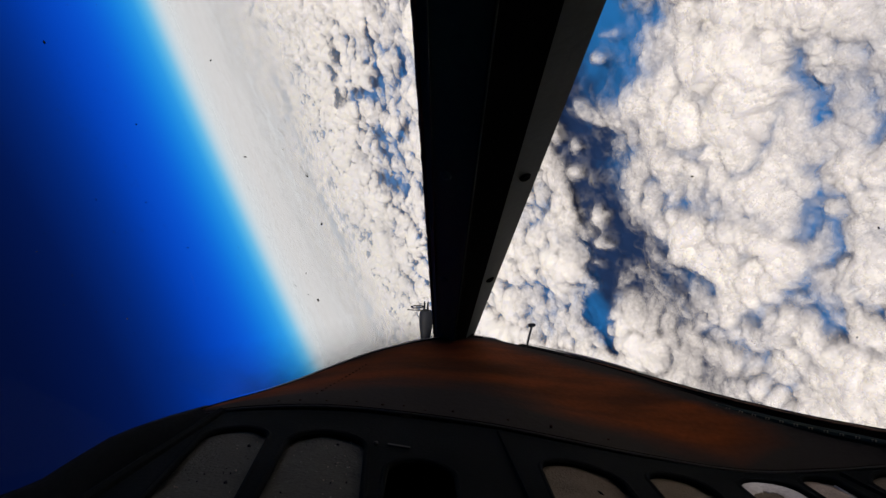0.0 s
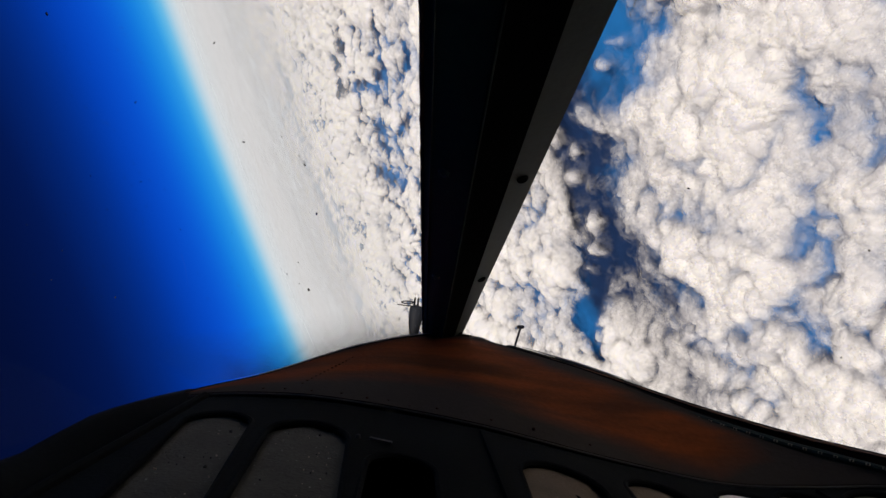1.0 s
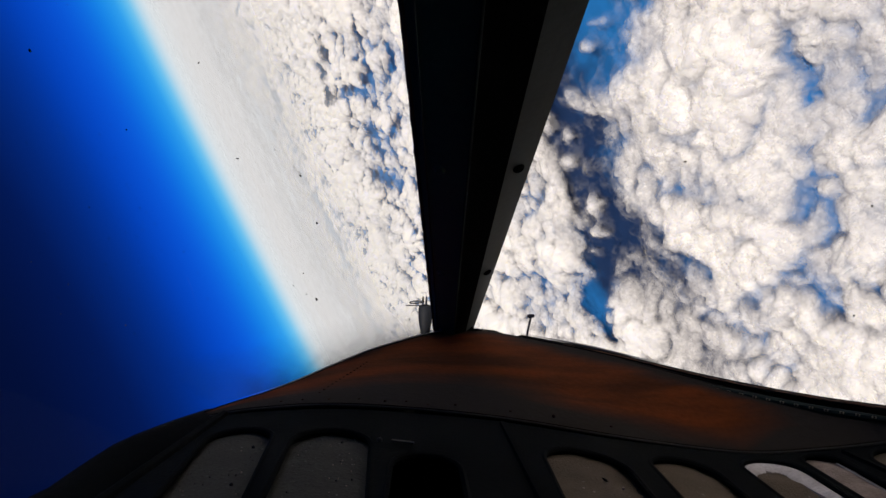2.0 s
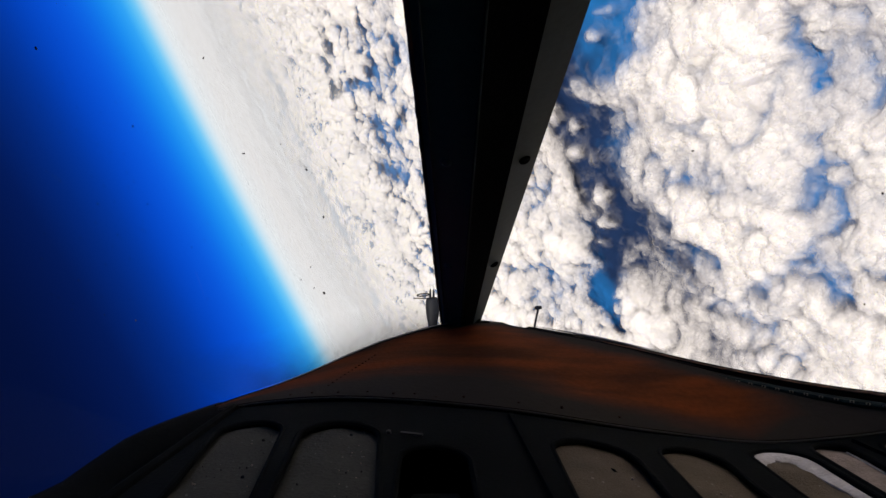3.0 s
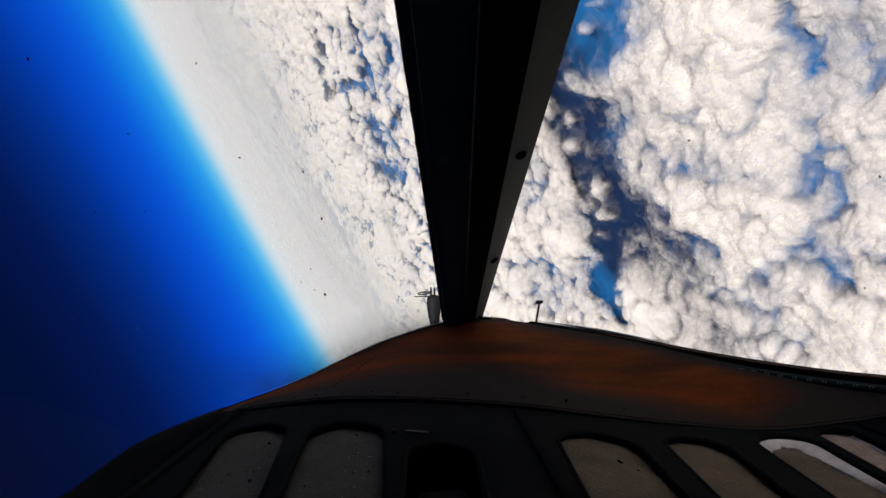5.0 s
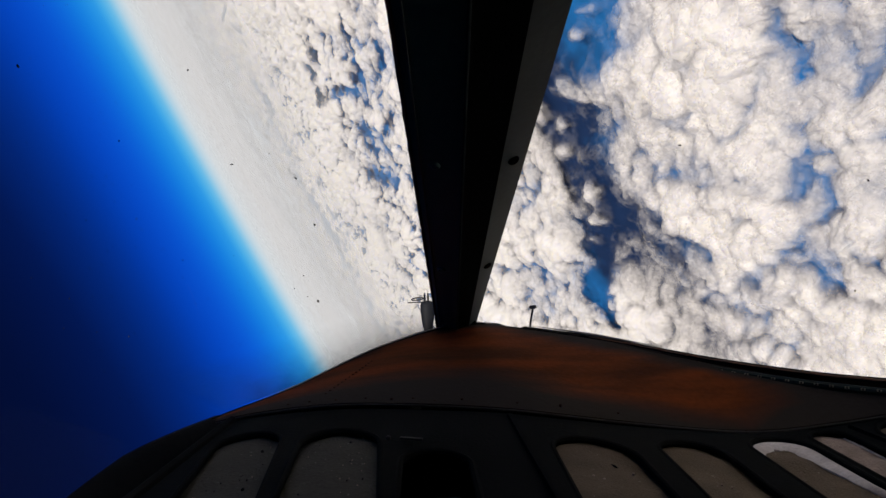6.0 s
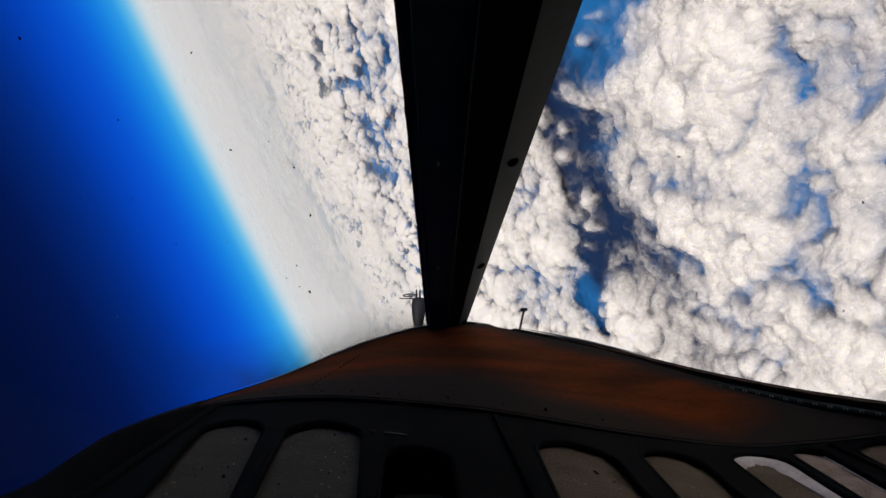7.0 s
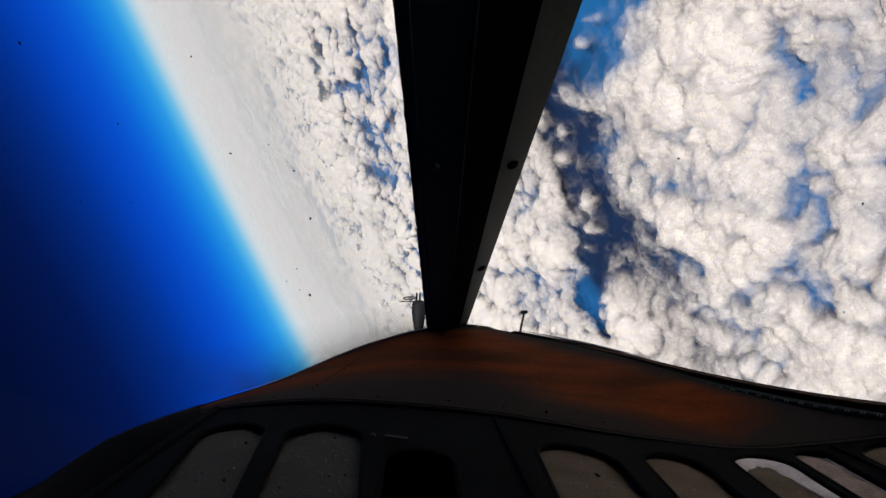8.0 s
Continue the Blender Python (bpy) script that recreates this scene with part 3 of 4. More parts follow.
# lip of the hood over the slotted deck
LIP = curve([(-0.25, 0.575, -0.160), (-0.20, 0.58, -0.153), (-0.106, 0.58, -0.149), (0.038, 0.58, -0.161), (0.182, 0.58, -0.184),
             (0.297, 0.58, -0.198), (0.384, 0.58, -0.194), (0.47, 0.565, -0.180), (0.54, 0.525, -0.172)], 90)
DECK_X = [-0.30, -0.25, -0.20, -0.106, 0.038, 0.182, 0.297, 0.384, 0.47, 0.56]
DECK_Z = [-0.168, -0.158, -0.152, -0.149, -0.161, -0.184, -0.198, -0.194, -0.180, -0.172]


def deck_z(x):
    return float(np.mean([np.interp(x + d, DECK_X, DECK_Z) for d in (-0.03, -0.015, 0, 0.015, 0.03)]))


def hood():
    e = thing("dashboard_hood", (0.0, 0.7, -0.16), "rust-brown dashboard hood with a dark lip and worn paint", "dashboard")
    rows = []
    for k in range(15):
        t = k / 14
        row = []
        for a, b in zip(LIP, FOOT):
            p = a.lerp(b, t)
            p.z += 0.006 * math.sin(math.pi * t ** 0.8) * min(1.0, (b - a).length / 0.2)
            row.append(p)
        rows.append(row)
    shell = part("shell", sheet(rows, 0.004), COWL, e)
    darken = shell.data.attributes.new("grime_dark", "FLOAT", "POINT")
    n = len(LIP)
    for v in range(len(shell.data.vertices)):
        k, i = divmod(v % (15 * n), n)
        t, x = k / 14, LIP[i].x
        # grime along the lip; also darker towards the sill and both ends
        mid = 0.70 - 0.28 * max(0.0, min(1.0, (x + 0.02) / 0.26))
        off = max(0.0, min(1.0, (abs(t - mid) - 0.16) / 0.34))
        darken.data[v].value = 1.0 * off + 0.9 * max(0.0, min(1.0, (x - 0.30) / 0.10)) + 0.6 * max(0.0, min(1.0, (-0.19 - x) / 0.07))
    grid = [p for row in rows for p in row]
    seam = [(-0.1405 + 0.030 * k / 13, 0.613 + 0.145 * k / 13) for k in range(14)]
    edge = [(-0.175 + 0.026 * k + 0.004 * math.sin(5 * k), 0.590 + 0.003 * math.sin(3 * k)) for k in range(14)]
    for x, y in seam + edge:
        near = sorted(grid, key=lambda p: (p.x - x) ** 2 + (p.y - y) ** 2)[:3]
        z = sum(p.z for p in near) / 3
        part("rivet", lathe((x, y, z), (0, -0.05, 1), [(-0.002, 0.0015), (0.0003, 0.0015), (0.0008, 0.0011), (0.0010, 0.0004)], 9), STRIP, e)
    part("lip_bead", tube([p + Vector((0, -0.002, -0.002)) for p in LIP], 0.0012), RUBBER, e, "black rubber bead")
    return e


hood()


def slot_outline(x, far, near, half, lean, n=12):
    """A round-ended slot in the deck's plan; lean: sideways shift for a metre ahead."""
    pts = []
    for i in range(n + 1):
        a = math.pi * i / n
        pts.append((half * math.cos(a), far - half + half * math.sin(a)))
    for i in range(n + 1):
        a = math.pi + math.pi * i / n
        pts.append((half * math.cos(a), near + half + half * math.sin(a)))
    return [(x + u + lean * (v - 0.42), v) for u, v in pts]


# x at 0.42 ahead, far end, near end, half width, lean, what lies below
SLOTS = [
    (-0.172, 0.519, 0.20, 0.029, -0.16, "grey"), (-0.094, 0.510, 0.20, 0.033, -0.12, "grey"), (-0.018, 0.462, 0.20, 0.026, -0.05, "dark"),
    (0.1165, 0.523, 0.20, 0.0355, 0.0, "felt"), (0.207, 0.540, 0.20, 0.0285, 0.02, "felt"), (0.298, 0.561, 0.20, 0.028, 0.03, "white"),
    (0.354, 0.570, 0.20, 0.017, 0.03, "pale"), (0.424, 0.568, 0.20, 0.027, 0.03, "felt"),
]


def in_slot(px, py):
    for x, far, near, half, lean, _ in SLOTS:
        u = px - x - lean * (py - 0.42)
        v = min(max(py, near + half), far - half)
        if u * u + (py - v) ** 2 < half * half:
            return True
    return False


def slotted_deck():
    e = thing("instrument_frame", (0.1, 0.4, -0.17), "black metal instrument frame with round-ended slots", "instrument frame")
    step = 0.004
    xs = np.arange(-0.228, 0.50, step)
    ys = np.arange(0.12, 0.578, step)
    bm = bmesh.new()
    made = {}

    def corner(i, j, low):
        if (i, j, low) not in made:
            x, y = float(xs[i]), float(ys[j])
            z = deck_z(x) - 0.004 - 0.003 * low
            made[i, j, low] = bm.verts.new((x, y, z))
        return made[i, j, low]

    def on_rim(i, j):
        """Slides a corner on the ragged edge of a slot onto its outline."""
        px, py = float(xs[i]), float(ys[j])
        best = None
        for x, far, near, half, lean, _ in SLOTS:
            cy = min(max(py, near + half), far - half)
            cx = x + lean * (py - 0.42)
            d = math.hypot(px - cx, py - cy)
            if d > 1e-6 and (best is None or abs(d - half) < best[0]):
                best = (abs(d - half), cx + (px - cx) * half / d, cy + (py - cy) * half / d)
        if best[0] < step:
            px, py = best[1:]
        for low in (0, 1):
            v = corner(i, j, low)
            v.co.x, v.co.y = px, py

    keep = {(i, j) for i in range(len(xs) - 1) for j in range(len(ys) - 1) if not in_slot(xs[i] + step / 2, ys[j] + step / 2)}
    edge = set()
    for i, j in keep:
        ring = [(i, j), (i + 1, j), (i + 1, j + 1), (i, j + 1)]
        bm.faces.new([corner(*c, 0) for c in ring])
        bm.faces.new([corner(*c, 1) for c in ring[::-1]])
        for (di, dj), (a, b) in {(0, -1): (0, 1), (1, 0): (1, 2), (0, 1): (2, 3), (-1, 0): (3, 0)}.items():
            if (i + di, j + dj) not in keep:
                bm.faces.new([corner(*ring[a], 0), corner(*ring[b], 0), corner(*ring[b], 1), corner(*ring[a], 1)])
                edge.update((ring[a], ring[b]))
    for i, j in edge:
        on_rim(i, j)
    part("plate", bm, BLACK, e)
    for x, far, near, half, lean, below in SLOTS:
        line = [Vector((u, v, deck_z(u) - 0.006)) for u, v in slot_outline(x, far, near, half + 0.002, lean)]
        line.append(line[0])
        rim = part("slot_rim", tube(line, 0.003, 8), BLACK, e)
        wall_rows = [[Vector((u, v, deck_z(u) - d)) for u, v in slot_outline(x, far, near, half + 0.003, lean)] for d in (0.005, 0.011)]
        for row in wall_rows:
            row.append(row[0])
        part("slot_wall", sheet(wall_rows), BLACK, e)
        rows = []
        for k in range(28):
            v = near + (far + 0.01 - near) * k / 27
            row = []
            for q in range(11):
                u = x + lean * (v - 0.42) + (q / 5 - 1) * (half + 0.008)
                sag = 0.0025 * noise.noise(Vector((u * 40, v * 40, x * 9)))
                depth = 0.050 if below == "dark" else 0.0095
                row.append(Vector((u, v, deck_z(u) - depth + sag - 0.003 * (q / 5 - 1) ** 2)))
            rows.append(row)
        part("lining", sheet(rows, 0.004), {"dark": BLACK, "pale": PALE, "grey": FELT_GREY}.get(below, FELT), e, {"dark": "", "grey": "grey pebbled felt", "pale": "pale pinkish padding"}.get(below, "brown worn felt"))
        if below == "grey":
            chips = random.Random(int(1000 * far))
            for _ in range(56):
                v = chips.uniform(0.30, far - 0.006)
                u = x + lean * (v - 0.42) + (1 - 1.8 * chips.random() ** 0.7) * -0.9 * half
                size = chips.uniform(0.0003, 0.0008) if chips.random() < 0.93 else 0.0015
                part("fleck", lathe((u, v, deck_z(u) - 0.0102), (chips.uniform(-0.2, 0.2), 0, 1), [(-0.001, size), (size * 0.5, size * 0.9), (size, size * 0.4)], 6), PALE if chips.random() < 0.5 else RUBBER, e)
        if below == "pale":
            edge = [Vector((x + lean * (v - 0.42) + half * 0.93, v, deck_z(x) - 0.0085)) for v in np.linspace(near + 0.02, far - 0.012, 14)]
            part("edge_piping", tube(edge, 0.0009, 7), WHITE, e, "thin white piping")
        if below == "white":
            line = [(half * math.cos(a), far - half + half * math.sin(a), math.cos(a), math.sin(a)) for a in np.linspace(math.radians(200), 0, 22)]
            line += [(half, far - half - 0.011 * k, 1.0, 0.0) for k in range(1, 11)]
            rows = []
            for k in range(9):
                row = []
                for q, (u, v, nx, ny) in enumerate(line):
                    wide = 0.0170 + 0.0045 * noise.noise(Vector((q * 0.45, 0, 3))) + 0.002 * noise.noise(Vector((q * 1.3, 5, 0)))
                    wide *= min(1.0, 0.35 + 0.14 * q) * min(1.0, 0.15 + 0.09 * (len(line) - 1 - q))
                    inward = wide * k / 8
                    px, py = x + u - nx * inward + lean * (v - 0.42), v - ny * inward
                    row.append(Vector((px, py, deck_z(px) - 0.0098 + 0.0032 * math.sin(math.pi * (0.25 + 0.75 * k / 8)) + 0.0006 * noise.noise(Vector((px * 300, py * 300, 0))))))
                rows.append(row)
            part("torn_padding", sheet(rows, 0.002), WHITE, e, "torn white padding edge")
    cut = [Vector((0.1245 + 0.0035 * k / 5, 0.474 - 0.010 * k / 5, deck_z(0.126) - 0.0090)) for k in range(6)]
    part("tear", taper(tube(cut, 0.0011, 6), 6, 6, 2.5), BLACK, e, "small dark tear in the felt")
    for u, v in ((0.103, 0.445), (0.110, 0.4405), (0.138, 0.4585), (0.205, 0.452), (0.211, 0.448)):
        part("fleck", lathe((u, v, deck_z(u) - 0.0100), (0.1, 0, 1), [(-0.001, 0.0012), (0.0006, 0.0010), (0.0010, 0.0004)], 7), PALE, e)
    for x in (0.052, 0.388):
        path = [Vector((x + 0.06 * (0.56 - y), y, deck_z(x) + 0.001)) for y in np.linspace(0.14, 0.568, 12)]
        part("rib", sweep(along(path), [(-0.003, -0.006), (0.003, -0.006), (0.002, -0.002), (-0.002, -0.002)]), BLACK, e)
    part("latch", box((-0.040, 0.478, deck_z(-0.04) - 0.001), (0.020, 0.0035, 0.002), 0.0008, pose(0, 0, 0, 0, 3, -12)), LATCH, e, "small worn metal latch")
    part("latch_pin", lathe((-0.060, 0.484, deck_z(-0.06) - 0.004), (0, -0.2, 1), [(0, 0.0022), (0.002, 0.0022), (0.003, 0.0012)], 12), LATCH, e)
    part("gauge_back", box((-0.019, 0.425, deck_z(-0.019) - 0.042), (0.040, 0.050, 0.012), 0.004), LATCH, e, "dull dark back of a gauge")
    side = [Vector((-0.229, y, deck_z(-0.229) - 0.004)) for y in np.linspace(0.12, 0.575, 14)]
    part("edge_strip", tube(side, 0.005, 8), BLACK, e)
    return e


slotted_deck()


def left_rail():
    e = thing("wall_left", (-0.29, 0.4, -0.2), "black left cockpit wall below the canopy rail", "wall", kind="structure")
    top = curve([(-0.246, 0.60, -0.159), (-0.263, 0.55, -0.158), (-0.2825, 0.50, -0.161), (-0.288, 0.46, -0.166), (-0.2905, 0.42, -0.1705), (-0.2955, 0.38, -0.168), (-0.30, 0.30, -0.166), (-0.305, 0.1, -0.16), (-0.31, -0.5, -0.15)], 50)
    rows = []
    for dx, dz in ((0.0, -0.75), (0.0, -0.45), (0.0, -0.2), (0.055, -0.045), (0.03, -0.012), (0.006, 0.0), (-0.006, -0.001), (-0.02, -0.01)):
        rows.append([p + Vector((dx, 0, dz)) for p in top])
    part("side_panel", sheet(rows, 0.004, (-1, 0, 0)), BLACK, e)
    part("corner_plate", box((-0.262, 0.345, -0.186), (0.05, 0.09, 0.006), 0.0015, pose(0, 0, 0, 0, 25, 8)), CREAM, e, "beige corner plate")
    return e


left_rail()


def closing_walls():
    # plain unseen walls added to close the cockpit and keep it dark
    e = thing("wall_right", (0.55, 0.2, -0.4), "black right cockpit wall", "wall", kind="structure")
    rows = [[Vector((0.545 + 0.02 * math.sin(k), y, z)) for y in np.linspace(-0.55, 0.56, 8)] for k, z in enumerate((-0.95, -0.6, -0.3, -0.17))]
    part("side_panel", sheet(rows, 0.006, (1, 0, 0)), BLACK, e)
    e = thing("floor", (0.1, 0.3, -0.95), "dark cockpit floor", "floor", kind="structure")
    part("floor_plate", box((0.12, 0.2, -0.955), (0.9, 1.6, 0.02), 0.002), BLACK, e)
    e = thing("wall_front", (0.1, 0.95, -0.5), "dark bulkhead below the dashboard hood", "wall", kind="structure")
    rows = [[p + Vector((0, 0, -0.008)) for p in FOOT], [Vector((p.x, p.y, -0.95)) for p in FOOT]]
    part("bulkhead_plate", sheet(rows, 0.01, (0, 1, 0)), BLACK, e)
    e = thing("wall_rear", (0.1, -0.55, -0.3), "plain dark wall added to close the unseen rear", "wall", kind="structure")
    part("bulkhead_plate", box((0.12, -0.56, -0.25), (0.95, 0.02, 1.45), 0.002), BLACK, e)
    # opaque shell added where the canopy is glazed, to darken the post
    e = thing("ceiling", (0.1, -0.2, 0.42), "added dark shell overhead, out of view, that blocks the sun", "ceiling", kind="structure")
    rows = []
    arch = [(0.12 + 0.45 * math.cos(a), -0.17 + 0.55 * math.sin(a)) for a in np.linspace(0, math.pi, 37)]
    rows.append([Vector((x, max(0.16, 0.95 * max(abs(x) / 0.93, z / 0.56) * min(1.0, max(0.0, (0.28 - x) / 0.14))), z)) for x, z in arch])     # front edge stays out of view; left side pulled forward to block sun
    for y in (0.1, -0.2, -0.56):
        rows.append([Vector((x, y, z)) for x, z in arch])
    part("sun_block_shell", sheet(rows, 0.01), BLACK, e)


closing_walls()


# ---- windshield: post, sills, panes ----
def ray_point(ax, az, y):
    return Vector((ax * y, y, az * y))


# lines up the post: direction at the foot and at the height of the upper edge (sideways and up for one metre ahead)
FOOT_Y, HEAD_Y = 0.90, 0.34
POST = {
    "left": (-0.0255, -0.132, -0.0765, 0.438), "ridge": (0.006, -0.145, 0.062, 0.438), "inner": (0.026, -0.140, 0.176, 0.438), "right": (0.041, -0.130, 0.246, 0.438),
}


def post_point(key, t, deeper=0.0):
    """A place on a line of the post; t is 0 at its foot and 1 at the upper edge, deeper moves it ahead."""
    a0, b0, a1, b1 = POST[key]
    p, q = ray_point(a0, b0, FOOT_Y), ray_point(a1, b1, HEAD_Y)
    r = p.lerp(q, t)
    return r * (1 + deeper / 0.6)


def windshield_post():
    e = thing("windshield_post", (0.0, 0.9, -0.12), "teal-painted metal windshield post with screw heads and sealant", "window post", kind="structure")
    ts = [k / 24 * 1.25 - 0.02 for k in range(25)]

    def strip(name, keys, mat, label=""):
        rows = [[post_point(k, t, d) for t in ts] for k, d in keys]
        return part(name, sheet(rows, 0.003, (0, 0.5, 0.85)), mat, e, label)

    strip("left_face", [("left", 0.022), ("left", 0.018), ("ridge", 0.0)], TEAL)
    strip("right_face", [("ridge", 0.0), ("inner", 0.012)], BLACK, "black right face")
    flange = strip("flange", [("inner", 0.012), ("right", 0.024)], GREY, "grey-green flange")
    ridge = [post_point("ridge", t) for t in ts]
    part("ridge_trim", tube(ridge, 0.0014, 8), SHADED_TEAL, e, "teal trim coloured dark for shade")
    bead = [post_point("left", t, 0.0165).lerp(post_point("ridge", t), 0.13) for t in ts]
    part("edge_bead", tube(bead, 0.0009, 7), GREY, e, "thin grey-green bead")
    seal = []
    for k in range(70):
        t = k / 69 * 1.2
        p = post_point("left", t, 0.022) + Vector((-0.0015 + 0.0008 * noise.noise(Vector((t * 40, 0, 0))), 0, 0.0008 * noise.noise(Vector((t * 55, 3, 0)))))
        seal.append(p)
    part("sealant", tube(seal, 0.0022, 7), COPPER, e, "ragged copper-brown sealant")
    n_left = (post_point("ridge", 0.5) - post_point("left", 0.5, 0.018)).cross(post_point("left", 0.8, 0.018) - post_point("left", 0.5, 0.018)).normalized()
    if n_left.y > 0:
        n_left = -n_left
    n_right = (post_point("right", 0.5, 0.024) - post_point("inner", 0.5, 0.012)).cross(post_point("inner", 0.8, 0.012) - post_point("inner", 0.5, 0.012)).normalized()
    if n_right.y > 0:
        n_right = -n_right
    head = [(-0.001, 0.0055), (0.0008, 0.0055), (0.0022, 0.0045), (0.0028, 0.0028), (0.0016, 0.0022)]
    for t in (0.03, 0.375, 0.728, 1.05):
        part("screw", lathe(post_point("left", t, 0.018).lerp(post_point("ridge", t), 0.42), n_left, head, 14), TEAL, e)
        part("screw", lathe(post_point("inner", t, 0.012).lerp(post_point("right", t, 0.024), 0.5), n_right, head, 14), BLACK, e)
    return e


windshield_post()


def sills():
    for name, pts, label in (("sill_left", FOOT[:40], "dark left windshield sill with a black seal"), ("sill_right", FOOT[44:], "dark right windshield sill with a riveted seal strip")):
        e = thing(name, tuple(pts[len(pts) // 2]), label, "window sill", kind="structure")
        wide = name == "sill_right"
        wide_rail = [1.0 if wide else 0.12 + 0.88 * max(0.0, min(1.0, (p.x + 0.125) / 0.075)) for p in pts]
        bm = bmesh.new()
        rings = []
        for i, (p, s, u) in enumerate(along(pts)):
            k, f = 0.001, wide_rail[i]
            rings.append([bm.verts.new(p + s * a * f + u * b) for a, b in ((-0.012, -0.004), (0.004, -0.004), (0.004, k * 0.6), (0.001, k), (-0.009, k), (-0.012, k * 0.5))])
        for r0, r1 in zip(rings, rings[1:]):
            for i in range(6):
                bm.faces.new((r0[i], r0[(i + 1) % 6], r1[(i + 1) % 6], r1[i]))
        bm.faces.new(rings[0][::-1])
        bm.faces.new(rings[-1])
        part("frame_rail", bm, BLACK, e)
        inner = pts[5:] if name == "sill_left" else pts[:20]
        lift = [p + (Vector((0, 0.012, 0.0032)) if wide else Vector((0, 0.004, 0.0014))) for p in inner]
        part("glass_sealant", taper(tube(lift, 0.0018 if wide else 0.0010, 8), 8, len(lift), 9), SEALANT, e, "pale grey sealant along the glass")
        if wide:
            part("copper_seal", taper(tube([p + Vector((0.0, -0.003, 0.0002 + 0.0005 * math.sin(17 * k))) for k, p in enumerate(pts[4:])], 0.0016, 8), 8, len(pts) - 4, 10), COPPER, e, "ragged copper-brown sealant")
            run = along(pts[12:])
            rows = [[p + Vector((-0.004, -0.007, -dz)) - s * dy for p, s, u in run] for dy, dz in ((0.0, 0.0015), (0.0015, 0.007), (0.003, 0.0140))]
            part("retaining_strip", sheet(rows, 0.001, (0.3, 0.9, -0.2)), STRIP, e, "copper-brown sealant strip coloured dark for shade")
            part("seal_strip", taper(tube([p + Vector((-0.0056, -0.0090, -0.0098)) for p in pts[6:]], 0.0050, 10), 10, len(pts) - 6, 12), SHADED_TEAL, e, "teal-painted round strip coloured dark for shade")
            lay = curve([tuple(p + Vector((-0.0081, -0.0124, -0.0078))) for p in pts[9:]], 34)
            for a, b in zip(lay, lay[1:]):
                d = (b - a).normalized()
                face = Vector((-d.y, d.x, 0)) if -d.y < 0 else Vector((d.y, -d.x, 0))
                face = (face + Vector((0, 0, 0.25))).normalized()
                turn = Matrix((d, face.cross(d), face)).transposed().to_4x4()
                tab = part("tab", box(a, (0.0040, 0.0022, 0.0010), 0.0003, turn), CREAM, e, "chipped cream paint")
                part("screw", lathe(a, face, [(0.0004, 0.0011), (0.0010, 0.0011), (0.0013, 0.0006)], 8), RUBBER, tab)


sills()


def pane(name, foot_pts, edge, label):
    e = thing(name, tuple(foot_pts[0]), label, "window pane", kind="structure")
    rows = []
    for k in range(6):
        t = k / 5 * 1.22
        row = []
        for i, p in enumerate(foot_pts):
            s = i / (len(foot_pts) - 1)
            top = post_point(edge, 1.0, 0.026)
            side = Vector((0.62 if edge == "right" else -0.42, 0.05, 0.16))
            q = top.lerp(side, s)
            f = p + Vector((0, 0.004, 0.002))
            if i == 0:
                f = post_point(edge, 0.0, 0.026)
            row.append(f.lerp(q, t))
        rows.append(row)
    ob = part("glass", sheet(rows, 0.004, (0, 1, 0.4)), GLASS, e)
    ob.visible_shadow = False
    return e, rows


def hood_reflection(owner, pane_rows, count):
    """Grey hood reflection painted along the foot of a pane's inner face, thinning upwards."""
    foot, over = pane_rows[0][1:count], pane_rows[1][1:count]
    steps = (0.0, 0.14, 0.32, 0.55, 0.85)
    ob = part("hood_reflection", sheet([[p.lerp(q, f) * 0.997 for p, q in zip(foot, over)] for f in steps]), FILM, owner, "grey film painted as the hood's reflection along the foot")
    n = len(foot)
    dense = [0.62 * (1 - k / 4) ** 1.1 * min(1.0, (n - 1 - i) / 6, 0.4 + i / 10) for k in range(5) for i in range(n)]
    ob.data.attributes.new("thickness", "FLOAT", "POINT").data.foreach_set("value", dense)
    ob.visible_shadow = False


RAIL_LEFT = [Vector((-0.264, 0.55, -0.16)), Vector((-0.286, 0.48, -0.165)), Vector((-0.297, 0.38, -0.17)), Vector((-0.305, 0.1, -0.162)), Vector((-0.31, -0.1, -0.16))]
RAIL_RIGHT = [Vector((0.55, 0.4, -0.168)), Vector((0.55, 0.1, -0.17)), Vector((0.55, -0.1, -0.17))]
left_pane, left_rows = pane("window_left", [FOOT[i] for i in range(38, 0, -1)] + RAIL_LEFT, "left", "clear left windshield pane with specks of dirt")
right_pane, right_rows = pane("window_right", [FOOT[i] for i in range(46, 89)] + RAIL_RIGHT, "right", "clear right windshield pane with specks of dirt")
hood_reflection(left_pane, left_rows, 38)


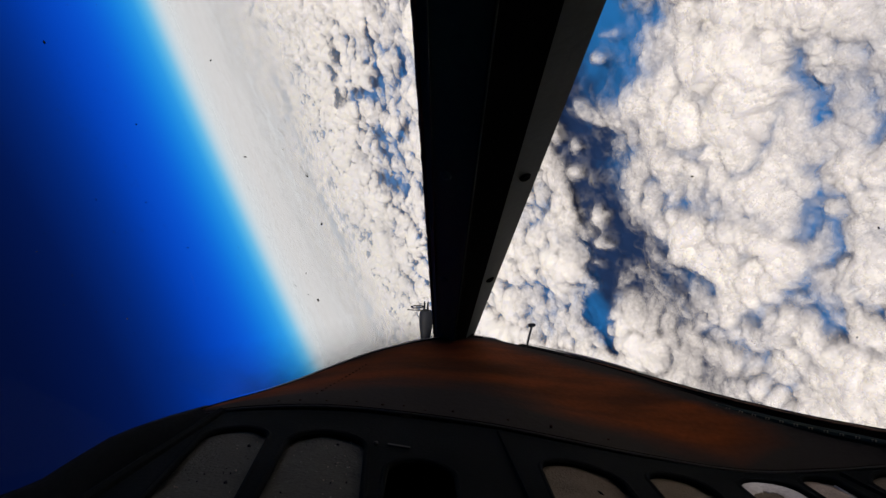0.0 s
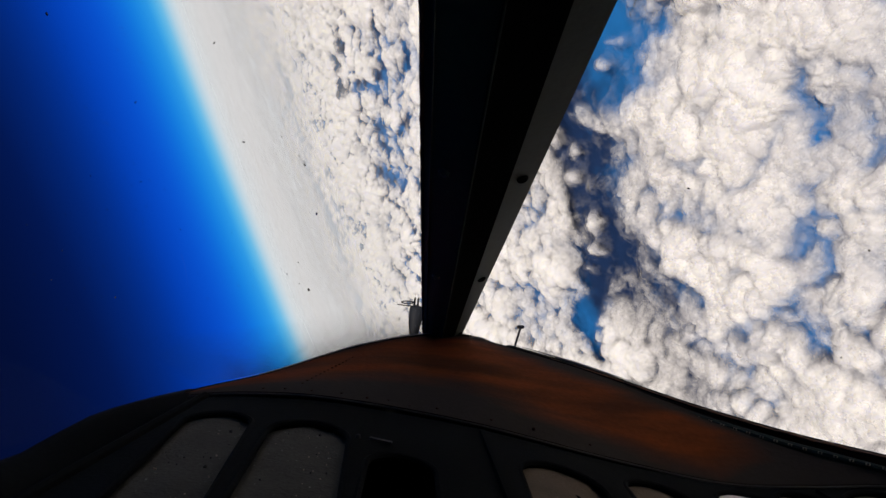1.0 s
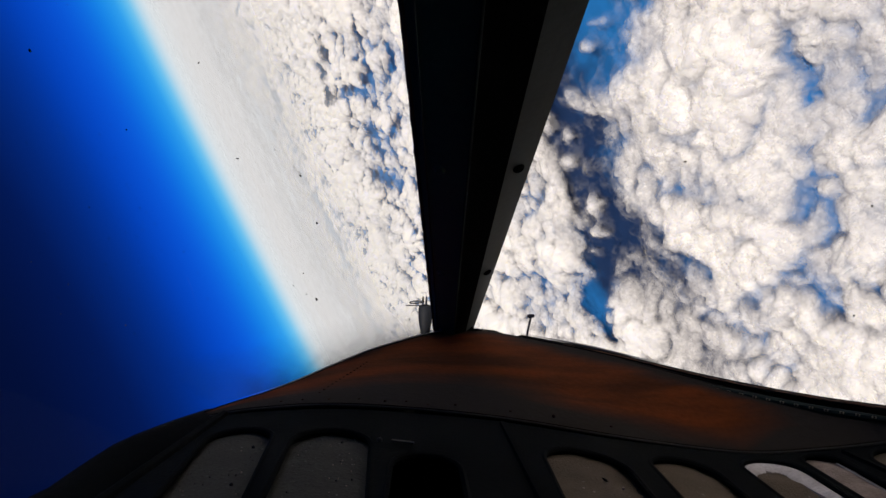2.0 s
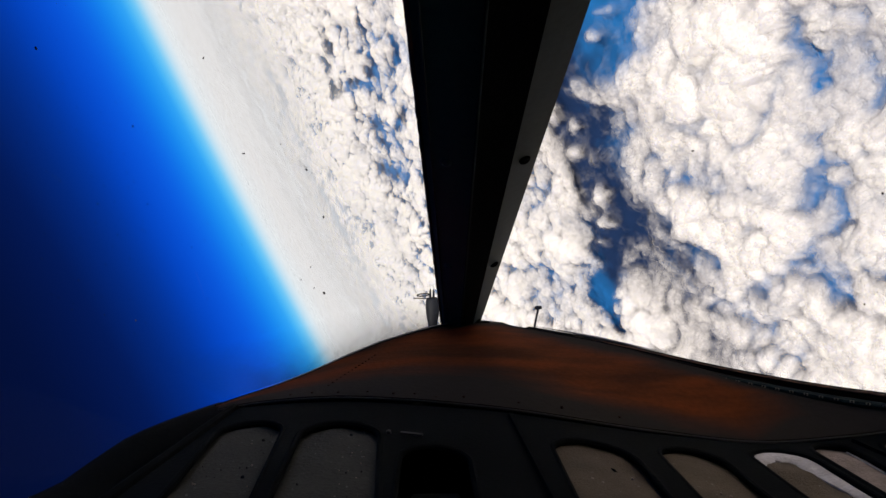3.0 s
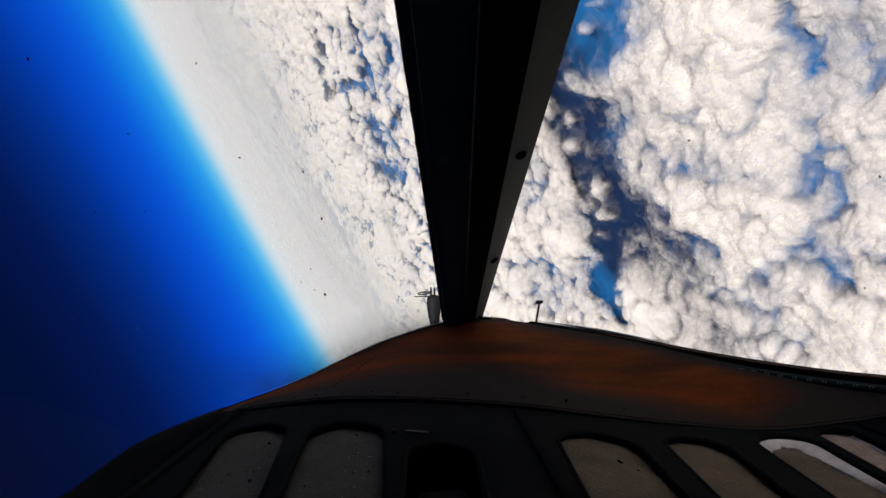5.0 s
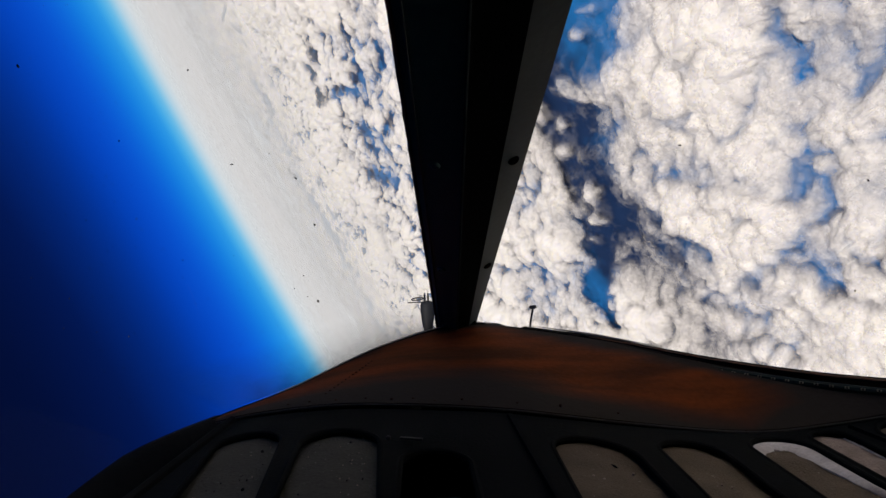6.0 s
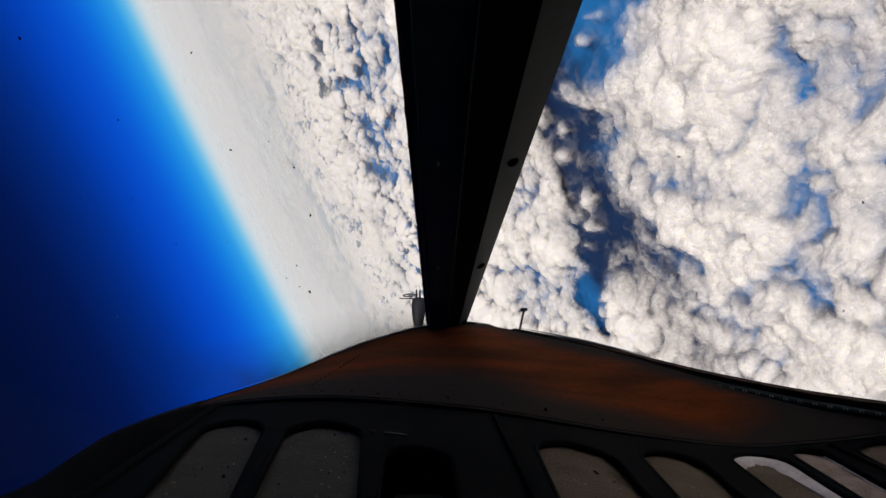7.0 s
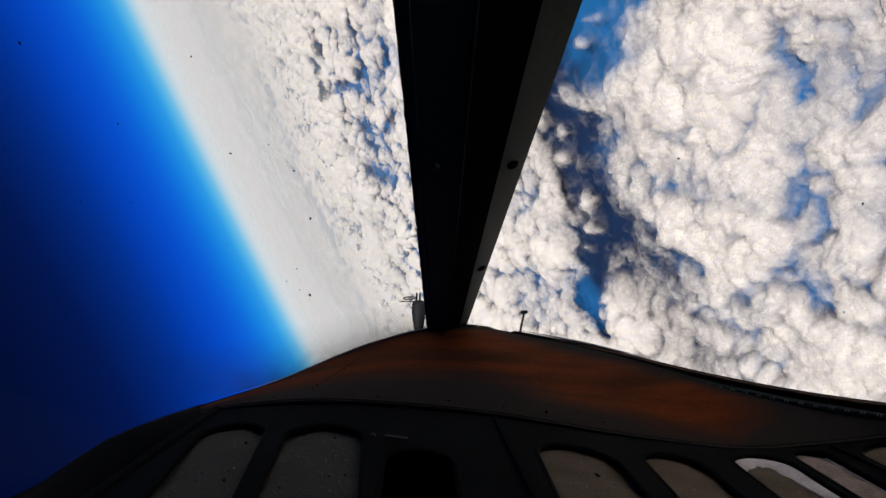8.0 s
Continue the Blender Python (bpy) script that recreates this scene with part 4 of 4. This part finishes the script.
def specks(owner, rows, ways):
    """Grains of dirt stuck on the inner face of a pane, each where a way (sideways, up for one metre ahead) meets it."""
    verts = [p for row in rows for p in row]
    n = len(rows[0])
    faces = [(k * n + i, k * n + i + 1, (k + 1) * n + i + 1, (k + 1) * n + i) for k in range(len(rows) - 1) for i in range(n - 1)]
    tree = BVHTree.FromPolygons(verts, faces)
    for k, (a, b, size) in enumerate(ways):
        way = Vector((a, 1, b)).normalized()
        place, normal, _, _ = tree.ray_cast(Vector((0, 0, 0)), way)
        if place is None:
            continue
        bm = bmesh.new()
        bmesh.ops.create_icosphere(bm, subdivisions=1, radius=size * 0.001)
        for v in bm.verts:
            v.co *= 1 + 0.5 * noise.noise(v.co * 3000 + Vector((k, 0, 0)))
        bmesh.ops.scale(bm, verts=bm.verts, vec=(1.5, 1, 0.7))
        bmesh.ops.transform(bm, matrix=Matrix.Translation(place - way * 0.0005) @ pose(0, 0, 0, 0, 37 * k, 50 * k), verts=bm.verts)
        part("speck", bm, DIRT, owner)


SPECKS_LEFT = [(-0.373, 0.174, 0.8), (-0.262, 0.143, 0.8), (-0.233, 0.059, 1.0), (-0.257, -0.029, 0.6), (-0.275, -0.051, 0.6), (-0.252, -0.066, 0.8),
               (-0.234, -0.075, 1.5), (-0.744, 0.370, 0.8), (-0.442, 0.345, 0.6), (-0.307, 0.189, 0.5), (-0.469, 0.010, 0.5),
               (-0.547, 0.088, 0.5), (-0.572, -0.119, 0.6), (-0.571, 0.227, 0.5), (-0.379, 0.013, 0.35), (-0.146, 0.307, 0.35), (-0.215, 0.254, 0.3),
               (-0.637, 0.090, 0.35), (-0.602, 0.034, 0.35), (-0.552, 0.038, 0.3), (-0.740, -0.006, 0.4), (-0.674, -0.046, 0.4), (-0.628, -0.108, 0.35),
               (-0.687, -0.098, 0.35), (-0.286, -0.043, 0.3), (-0.334, -0.048, 0.3), (-0.372, -0.048, 0.3)]
SPECKS_RIGHT = [(0.415, 0.162, 1.0), (0.738, 0.082, 0.9), (0.704, -0.109, 0.8), (0.30, 0.02, 0.5)]
specks(left_pane, left_rows, SPECKS_LEFT)
specks(right_pane, right_rows, SPECKS_RIGHT)


def scratch(owner, rows, ways, width):
    """A faint scratch on the inner face of a pane, through the places where the ways meet it."""
    n = len(rows[0])
    faces = [(k * n + i, k * n + i + 1, (k + 1) * n + i + 1, (k + 1) * n + i) for k in range(len(rows) - 1) for i in range(n - 1)]
    tree = BVHTree.FromPolygons([p for row in rows for p in row], faces)
    line = []
    for a, b, _ in curve([(a, b, 0) for a, b in ways], 6 * len(ways)):
        way = Vector((a, 1, b)).normalized()
        place = tree.ray_cast(Vector((0, 0, 0)), way)[0]
        if place is not None:
            line.append(place - way * 0.0004)
    if len(line) > 3:
        ob = part("scratch", taper(tube(line, width, 5), 5, len(line), 5), SCUFF, owner, "faint pale scratch")
        ob.visible_shadow = False


scratch(left_pane, left_rows, [(-0.816, 0.313), (-0.727, 0.259), (-0.654, 0.207), (-0.605, 0.174), (-0.544, 0.092), (-0.496, 0.024), (-0.460, -0.041), (-0.443, -0.100)], 0.00028)
scratch(left_pane, left_rows, [(-0.753, 0.172), (-0.732, 0.152), (-0.712, 0.139), (-0.679, 0.111)], 0.00025)
scratch(left_pane, left_rows, [(-0.389, 0.008), (-0.372, -0.009), (-0.352, -0.025)], 0.0002)
scratch(left_pane, left_rows, [(-0.339, 0.213), (-0.333, 0.209), (-0.327, 0.205)], 0.0002)

# ---- outside, on the nose ----
def nose():
    e = thing("aircraft_nose", (0.02, 1.0, -0.4), "grey-brown painted aircraft nose ahead of the windshield", "aircraft nose", kind="structure")
    rows = []
    for y in np.linspace(0.93, 6.5, 22):
        s = (y - 0.93) / 5.57
        top = -0.117 - 0.127 * (y - 0.93)
        w = 0.20 * (1 - s) ** 0.7 + 0.02
        row = []
        for a in np.linspace(0, 2 * math.pi, 33):
            wide = w * (1 + 0.9 * (1 - math.cos(a)) / 2)
            row.append(Vector((0.03 + wide * math.sin(a), y, top - wide * 1.2 * (1 - math.cos(a)))))
        rows.append(row)
    part("skin", sheet(rows), SKIN, e)


nose()


def pitot_mast():
    foot = Vector((-0.096, 2.2, -0.31))
    e = thing("pitot_mast", tuple(foot), "dark grey sensor mast with a looped vane and two prongs", "sensor mast")
    prof = [(-0.03, 0.015), (0.0, 0.016), (0.02, 0.019), (0.05, 0.0245), (0.08, 0.0275), (0.104, 0.0275), (0.116, 0.0245), (0.121, 0.015), (0.123, 0.006)]
    part("body", lathe(foot, (0.02, 0.05, 1), prof, 20), PROBE, e)
    for dx in (-0.007, 0.006):
        part("prong", lathe(foot + Vector((dx, 0, 0.118)), (0.02, 0.05, 1), [(0, 0.0045), (0.026, 0.0040), (0.031, 0.0030), (0.036, 0.0014)], 10), PROBE, e)
    part("vane", sweep(along([foot + Vector((-0.010, 0, 0.118)), foot + Vector((-0.070, -0.02, 0.121))]), [(-0.010, -0.0015), (0.010, -0.0015), (0.006, 0.0015), (-0.006, 0.0015)]), PROBE, e)
    ring = [foot + Vector((-0.034 + 0.023 * math.cos(a), -0.01, 0.132 + 0.0048 * math.sin(a) + 0.06 * 0.023 * math.cos(a))) for a in np.linspace(0, 2 * math.pi, 25)]
    part("vane_loop", tube(ring, 0.0026, 7, (0, 1, 0)), PROBE, e)


pitot_mast()


def small_probe():
    e = thing("air_probe", (0.268, 2.0, -0.30), "small dark T-shaped air probe on the nose", "air probe")
    part("stem", tube([(0.268, 2.0, -0.30), (0.272, 2.0, -0.27), (0.284, 2.0, -0.218)], 0.0038, 8, (0, 1, 0)), PROBE, e)
    part("head", lathe((0.272, 2.0, -0.214), (1, 0.1, 0.05), [(0, 0.0045), (0.003, 0.0068), (0.020, 0.0068), (0.025, 0.0045)], 12), PROBE, e)


small_probe()
